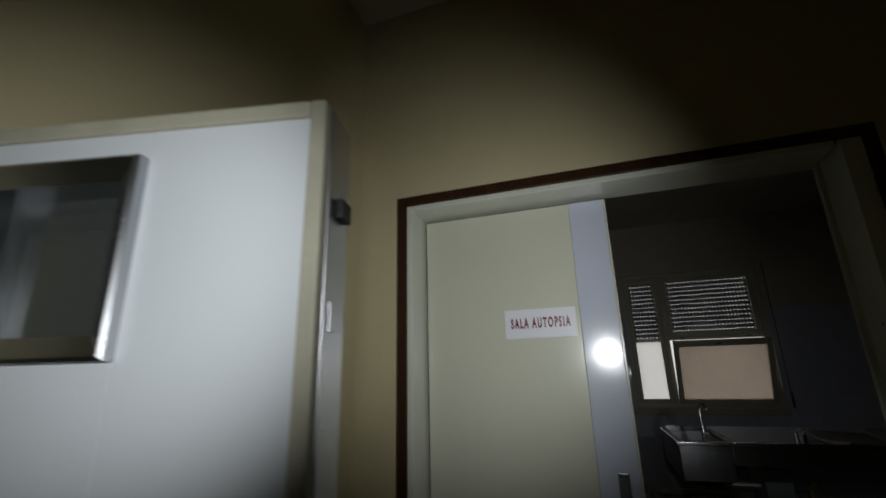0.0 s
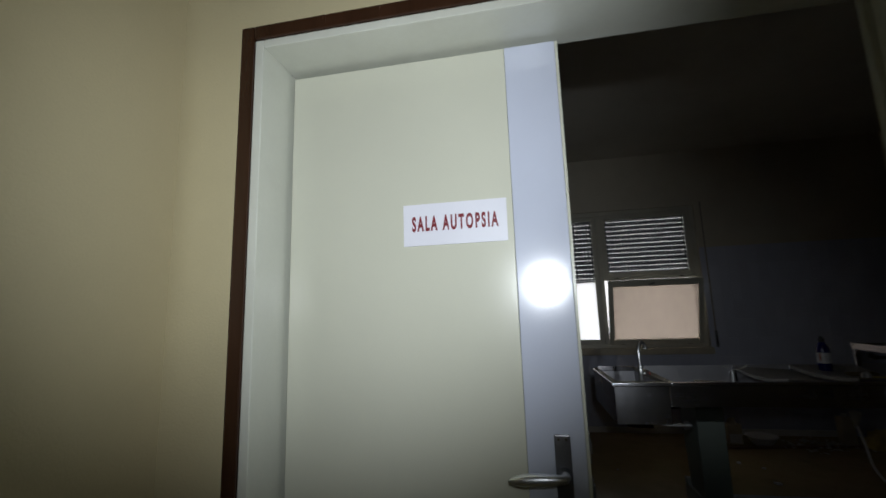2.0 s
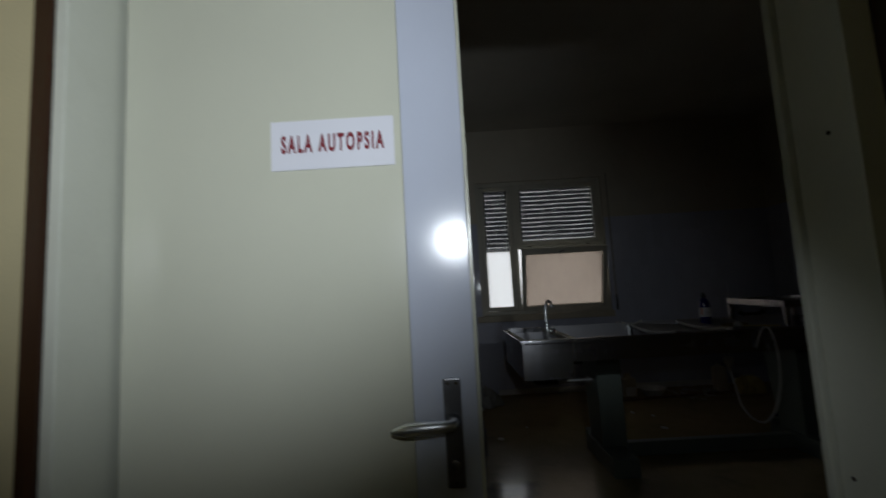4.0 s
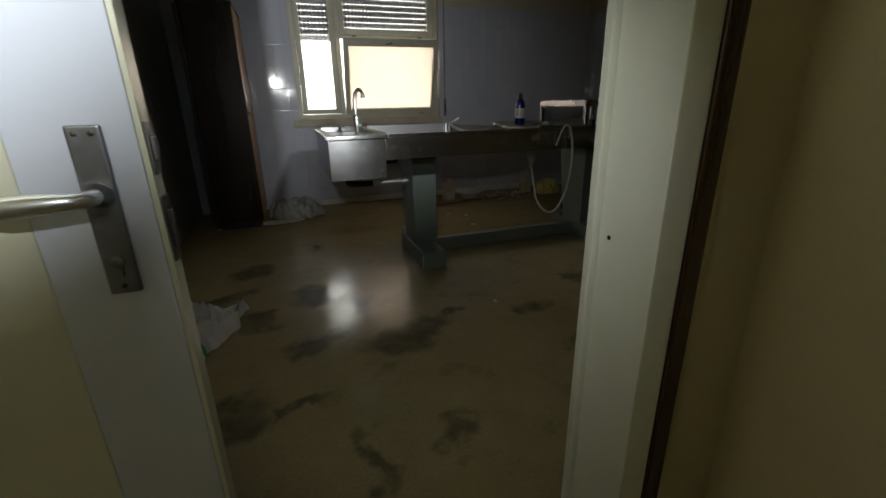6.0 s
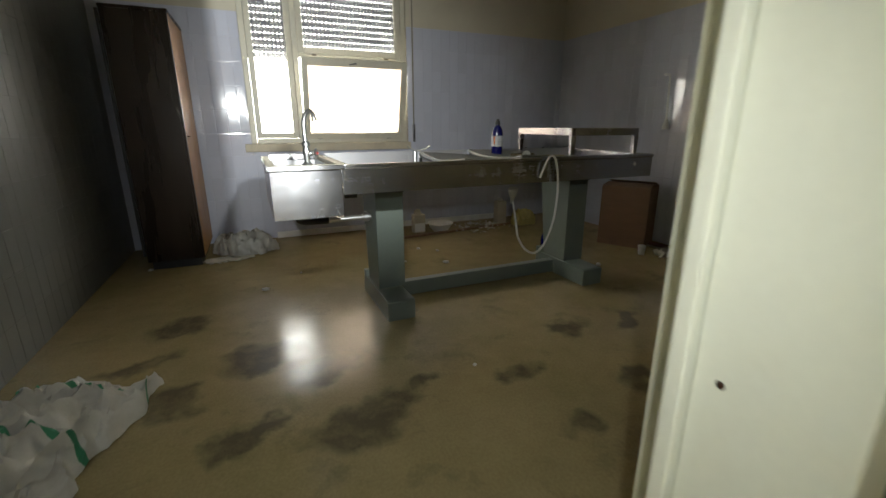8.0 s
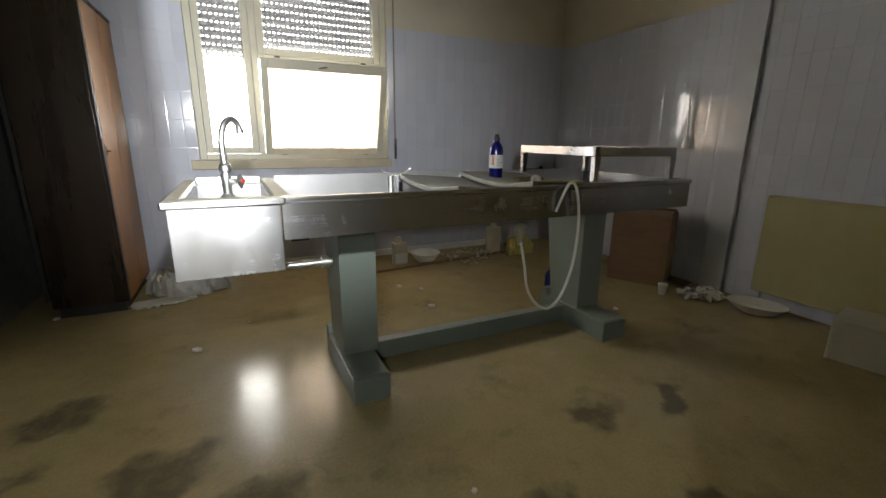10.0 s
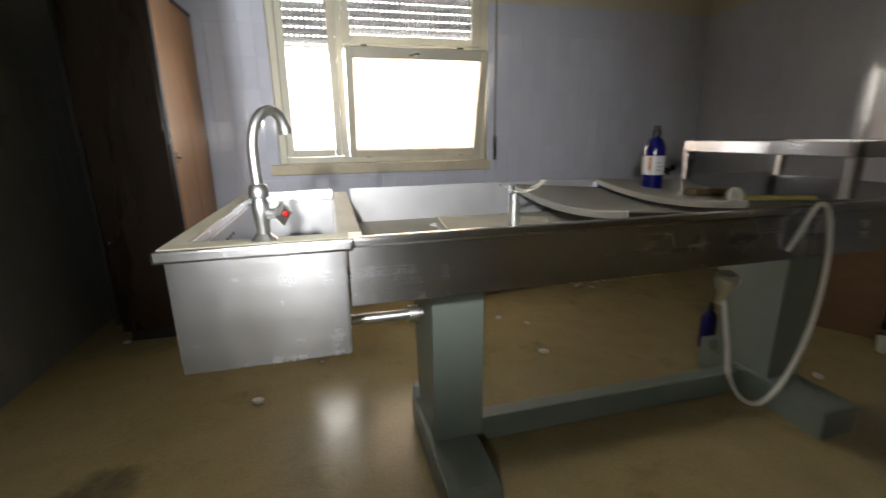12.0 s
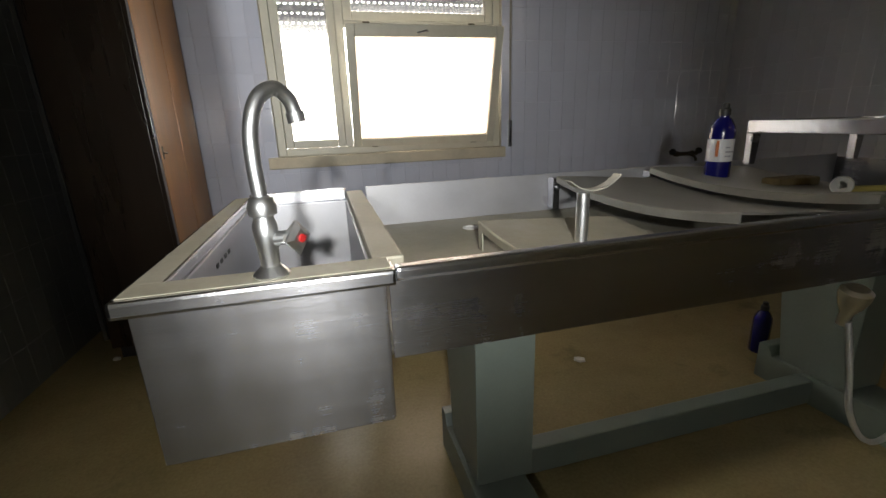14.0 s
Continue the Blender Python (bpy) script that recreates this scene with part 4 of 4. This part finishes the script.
for x0, x1, y0, y1, z0, z1 in ((-0.15, 0.15, -0.13, -0.118, 0, 0.2), (-0.15, 0.15, 0.118, 0.13, 0, 0.2), (-0.15, -0.138, -0.117, 0.117, 0, 0.2), (0.138, 0.15, -0.117, 0.117, 0, 0.2)):
    part("board", box(x0, x1, y0, y1, z0, z1, 0.003), WINFR, crate)
part("lid", box(-0.152, 0.152, -0.132, 0.132, 0.201, 0.213, 0.003), WINFR, crate)
shower = thing("wall_shower_rod", RIGHT - 0.04, 2.80, 1.08, "chrome wall rod with hooked top and valve base", "shower rod")
part("rod", tube(((0, 0.0, 0.0), (0, 0.02, 0.42), (-0.005, 0.022, 0.435), (-0.06, 0.03, 0.437)), 0.009, 10), CHROME, shower, "", True)
part("valve", lathe(((0.028, -0.03), (0.03, 0.0), (0.022, 0.02), (0.016, 0.05), (0.011, 0.06)), 16), CHROME, shower, "", True)
part("wall_mount", tube(((0, 0, 0.0), (0.03, 0, 0.0)), 0.014, 12), CHROME, shower, "", True)
bk = thing("dark_book", 4.33, 2.62, 0, "flat dark red booklet lying by the wall", "booklet", turn=10)
part("pages", box(-0.045, 0.045, -0.09, 0.09, 0.003, 0.022), PAPER, bk)
part("cover", box(-0.05, 0.05, -0.095, 0.095, 0.0225, 0.026, 0.001), mat("dark_red_cover", (0.10, 0.015, 0.012), 0.5), bk)
cup = thing("plastic_cup", 4.02, 2.50, 0, "small white plastic cup on the floor", "cup")
part("cup", lathe(((0.024, 0), (0.034, 0.075), (0.036, 0.078), (0.032, 0.076), (0.023, 0.004), (0, 0.004)), 20), WHITE, cup, "", True)

# ---- cold-room door in the corridor ----
cold = thing("cold_room_door", C_LEFT, -1.33, 0, "open white insulated cold-room door with small window", "door", turn=12.7)
W, T, H0, H1 = 0.662, 0.075, 0.05, 1.80
wx0, wx1, wz0, wz1 = 0.085, 0.388, 1.444, 1.722
bm = box(0.02, wx1, 0.0, T, H0 + 0.026, wz0, 0.001)
box(wx1 + 0.0005, W - 0.0245, 0.0, T, H0 + 0.026, H1 - 0.026, 0.001, bm)
box(0.02, wx1, 0.0, T, wz1, H1 - 0.026, 0.001, bm)
box(0.02, wx0, 0.0, T, wz0 + 0.0005, wz1 - 0.0005, 0.001, bm)
part("panel", bm, PANEL, cold, "white insulated panel")
bm = box(W - 0.024, W, -0.006, 0.018, H0, H1, 0.004)
box(0.02, W - 0.0245, -0.006, 0.018, H1 - 0.0255, H1, 0.004, bm)
part("gasket", bm, GASKET, cold, "beige rubber gasket")
part("edge_plate", box(W - 0.0235, W + 0.001, 0.0185, 0.10, H0, H1 - 0.002, 0.002), STEEL, cold, "polished steel edge")
def frame_bar(edge, inward, a, b, upright):
    bm = bmesh.new()
    prof = ((0.0, -0.001), (0.0, -0.018), (0.006, -0.022), (0.034, -0.006), (0.034, 0.058), (0.029, 0.058), (0.029, -0.001))
    ends = []
    for w, mitre in ((a, 1), (b, -1)):
        ring = []
        for d, y in prof:
            pos, along = edge + inward * d, w + mitre * d
            ring.append(bm.verts.new((pos, y, along) if upright else (along, y, pos)))
        ends.append(ring)
    n = len(prof)
    bm.faces.new(ends[0])
    bm.faces.new(ends[1][::-1])
    for k in range(n):
        bm.faces.new((ends[0][k], ends[0][(k + 1) % n], ends[1][(k + 1) % n], ends[1][k]))
    bmesh.ops.recalc_face_normals(bm, faces=bm.faces[:])
    return bm


FRAME = mat("brushed_window_frame", (0.42, 0.43, 0.45), 0.26, 1.0, var=0.1, scale=12, fine=160, bump=0.03, rvar=0.06)
DARKPANE = bpy.data.materials.new("dark_double_glazing")
DARKPANE.use_nodes = True
p = DARKPANE.node_tree.nodes["Principled BSDF"]
p.inputs["Base Color"].default_value = (0.30, 0.33, 0.32, 1)
p.inputs["Roughness"].default_value, p.inputs["Transmission Weight"].default_value = 0.04, 0.85
fr = part("window_frame", frame_bar(wx1 + 0.004, -1, wz0 - 0.006, wz1 + 0.006, True), FRAME, cold, "bevelled metal window frame")
part("rail", frame_bar(wx0 - 0.004, 1, wz0 - 0.006, wz1 + 0.006, True), FRAME, fr)
part("rail", frame_bar(wz0 - 0.006, 1, wx0 - 0.004, wx1 + 0.004, False), FRAME, fr)
part("rail", frame_bar(wz1 + 0.006, -1, wx0 - 0.004, wx1 + 0.004, False), FRAME, fr)
part("pane", box(wx0 + 0.03, wx1 - 0.03, 0.050, 0.056, wz0 + 0.028, wz1 - 0.028), DARKPANE, cold, "dark glass pane")
bm = box(wx0 + 0.03, wx0 + 0.045, 0.059, T - 0.001, wz0 + 0.028, wz1 - 0.028, 0.001)
box(wx1 - 0.045, wx1 - 0.03, 0.059, T - 0.001, wz0 + 0.028, wz1 - 0.028, 0.001, bm)
box(wx0 + 0.046, wx1 - 0.046, 0.059, T - 0.001, wz1 - 0.075, wz1 - 0.028, 0.001, bm)
part("spacer", bm, DARK, cold, "black rubber glazing spacer")
part("latch", box(W + 0.0015, W + 0.012, 0.045, 0.085, 1.635, 1.665, 0.003), DARK, cold, "black latch on the steel edge")
part("strike_plate", box(W + 0.0015, W + 0.004, 0.035, 0.06, 1.47, 1.51, 0.001), STEEL, cold, "bright steel strike plate")
part("hinge", tube(((0.008, 0.03, 0.3), (0.008, 0.03, 0.42)), 0.014, 10), CHROME, cold, "", True)
part("hinge", tube(((0.008, 0.03, 1.3), (0.008, 0.03, 1.42)), 0.014, 10), CHROME, cold, "", True)

# ---- chips and scraps ----
for x, y, s in ((0.973, 2.866, 0.028), (2.35, 2.95, 0.026), (2.28, 3.42, 0.02), (2.42, 3.3, 0.016), (1.85, 1.45, 0.012), (3.45, 2.4, 0.024), (0.16, 3.66, 0.02), (1.23, 3.15, 0.012), (2.05, 3.1, 0.014)):
    c = thing("plaster_chip", x, y, 0, "small grey-white plaster chip on the floor", "chip", "plaster chips", turn=random.uniform(0, 180))
    bm = bmesh.new()
    bmesh.ops.create_icosphere(bm, subdivisions=1, radius=s)
    for v in bm.verts:
        v.co = Vector((v.co.x * 1.1, v.co.y * 0.8, max(0, v.co.z * 0.55 + s * 0.4))) * random.uniform(0.75, 1.15)
    part("chip", bm, CHIP, c)

bm = bmesh.new()
for k in range(150):
    x, y = 3.28 + random.gauss(0, 0.26), 4.02 + random.gauss(0, 0.11)
    if y > FAR - 0.06 or not 2.95 < x < 3.46 and y > 3.99:
        continue
    s, a, z = random.uniform(0.012, 0.045), random.uniform(0, 6.3), random.uniform(0.001, 0.03 if y > 3.9 else 0.006)
    c = Matrix.Translation((x, y, z)) @ Euler((random.gauss(0, 0.35) * (z > 0.01), random.gauss(0, 0.35) * (z > 0.01), a)).to_matrix().to_4x4() @ Matrix.Diagonal((s, s * random.uniform(0.4, 0.9), 0.002, 1))
    bmesh.ops.create_cube(bm, size=1, matrix=c)
tagged(mesh_object("scraps", bm, PAPER), "loose heap of torn paper and plaster scraps", "scraps", kind="stuff")

# ---- wall tiles ----
TILE_W, TILE_H, JOINT, PROUD = 0.1005, 0.2045, 0.0011, 0.004
TILES = {}


def tile_mesh(w, h, glaze):
    key = round(w, 3), round(h, 3), glaze.name
    if key not in TILES:
        ring = lambda inset, y: [(inset, y, inset), (w - inset, y, inset), (w - inset, y, h - inset), (inset, y, h - inset)]
        high = PROUD if glaze is TILE else 0.0025
        verts = ring(0, 0) + ring(0, -high + 0.0012) + ring(0.0012, -high + 0.0002) + ring(0.005, -high)
        faces = [(4 * r + k, 4 * r + (k + 1) % 4, 4 * r + 4 + (k + 1) % 4, 4 * r + 4 + k) for r in (0, 1, 2) for k in range(4)] + [(12, 13, 14, 15)]
        me = bpy.data.meshes.new("tile")
        me.from_pydata(verts, [], faces)
        me.materials.append(glaze)
        TILES[key] = me
    return TILES[key]


def tiling(wall, length, place, glaze, hole=None, near=lambda u, z: 0):
    """Tiles from u 0 to length and z 0 to TILED; place(u, z) gives a tile's pose."""
    cells = []
    for i in range(math.ceil(length / TILE_W)):
        for j in range(10):
            u0, u1, z0, z1 = i * TILE_W, min((i + 1) * TILE_W - JOINT, length), j * TILE_H, (j + 1) * TILE_H - JOINT
            if u1 - u0 < 0.02:
                continue
            if hole:
                a, b, c, d = hole
                if u0 < b and u1 > a and z0 < d and z1 > c:
                    if u0 < a - 0.015 and z1 > c:
                        u1 = a
                    elif u1 > b + 0.015:
                        u0 = b
                    elif z0 < c - 0.015:
                        z1 = c
                    else:
                        continue
            cells.append((near(u0, z0), u0, z0, u1 - u0, z1 - z0))
    cells.sort()
    for _, u, z, w, h in cells[:300]:
        t = new("tile", tile_mesh(w, h, glaze))
        t.parent = wall
        t.matrix_world = place(u, z) @ pose(0, 0, 0, random.gauss(0, 0.12), 0, random.gauss(0, 0.12))
    verts, faces = [], []
    for _, u, z, w, h in cells[300:]:
        me, m, n = tile_mesh(w, h, glaze), place(u, z), len(verts)
        verts += [m @ v.co for v in me.vertices]
        faces += [[n + k for k in f.vertices] for f in me.polygons]
    if verts:
        me = bpy.data.meshes.new("tiles")
        me.from_pydata(verts, [], faces)
        me.materials.append(glaze)
        ob = new("tiles", me)
        ob.parent = wall
        tagged(ob, "glazed wall tiles", kind="stuff")


part("grout_bed", box(LEFT + 0.003, WX0 - 0.001, FAR - 0.005, FAR - 0.0005, 0, TILED - 0.002), GROUT, wall_window)
part("grout_bed", box(WX1 + 0.001, RIGHT - 0.003, FAR - 0.005, FAR - 0.0005, 0, TILED - 0.002), GROUT, wall_window)
part("grout_bed", box(WX0, WX1, FAR - 0.005, FAR - 0.0005, 0, WZ0 - 0.002), GROUT, wall_window)
part("grout_bed", box(RIGHT - 0.005, RIGHT - 0.0005, NEAR + 0.003, FAR - 0.008, 0, TILED - 0.002), GROUT, wall_right)
part("grout_bed", box(LEFT + 0.0005, LEFT + 0.005, NEAR + 0.003, FAR - 0.008, 0, TILED - 0.002), TILE_SHADED, wall_left)
tiling(wall_window, RIGHT - LEFT, lambda u, z: pose(LEFT + u, FAR - 0.004, z), TILE, (WX0 - LEFT - 0.004, WX1 - LEFT + 0.004, 0.87, 9), lambda u, z: abs(u - 1.8) + 0.5 * abs(z - 1.2))
tiling(wall_right, FAR - NEAR - 0.015, lambda u, z: pose(RIGHT - 0.004, FAR - 0.013 - u, z, 0, 0, -90), TILE, None, lambda u, z: u)
tiling(wall_left, FAR - NEAR - 0.015, lambda u, z: pose(LEFT + 0.004, NEAR + 0.01 + u, z, 0, 0, 90), TILE_SHADED, None, lambda u, z: -u)
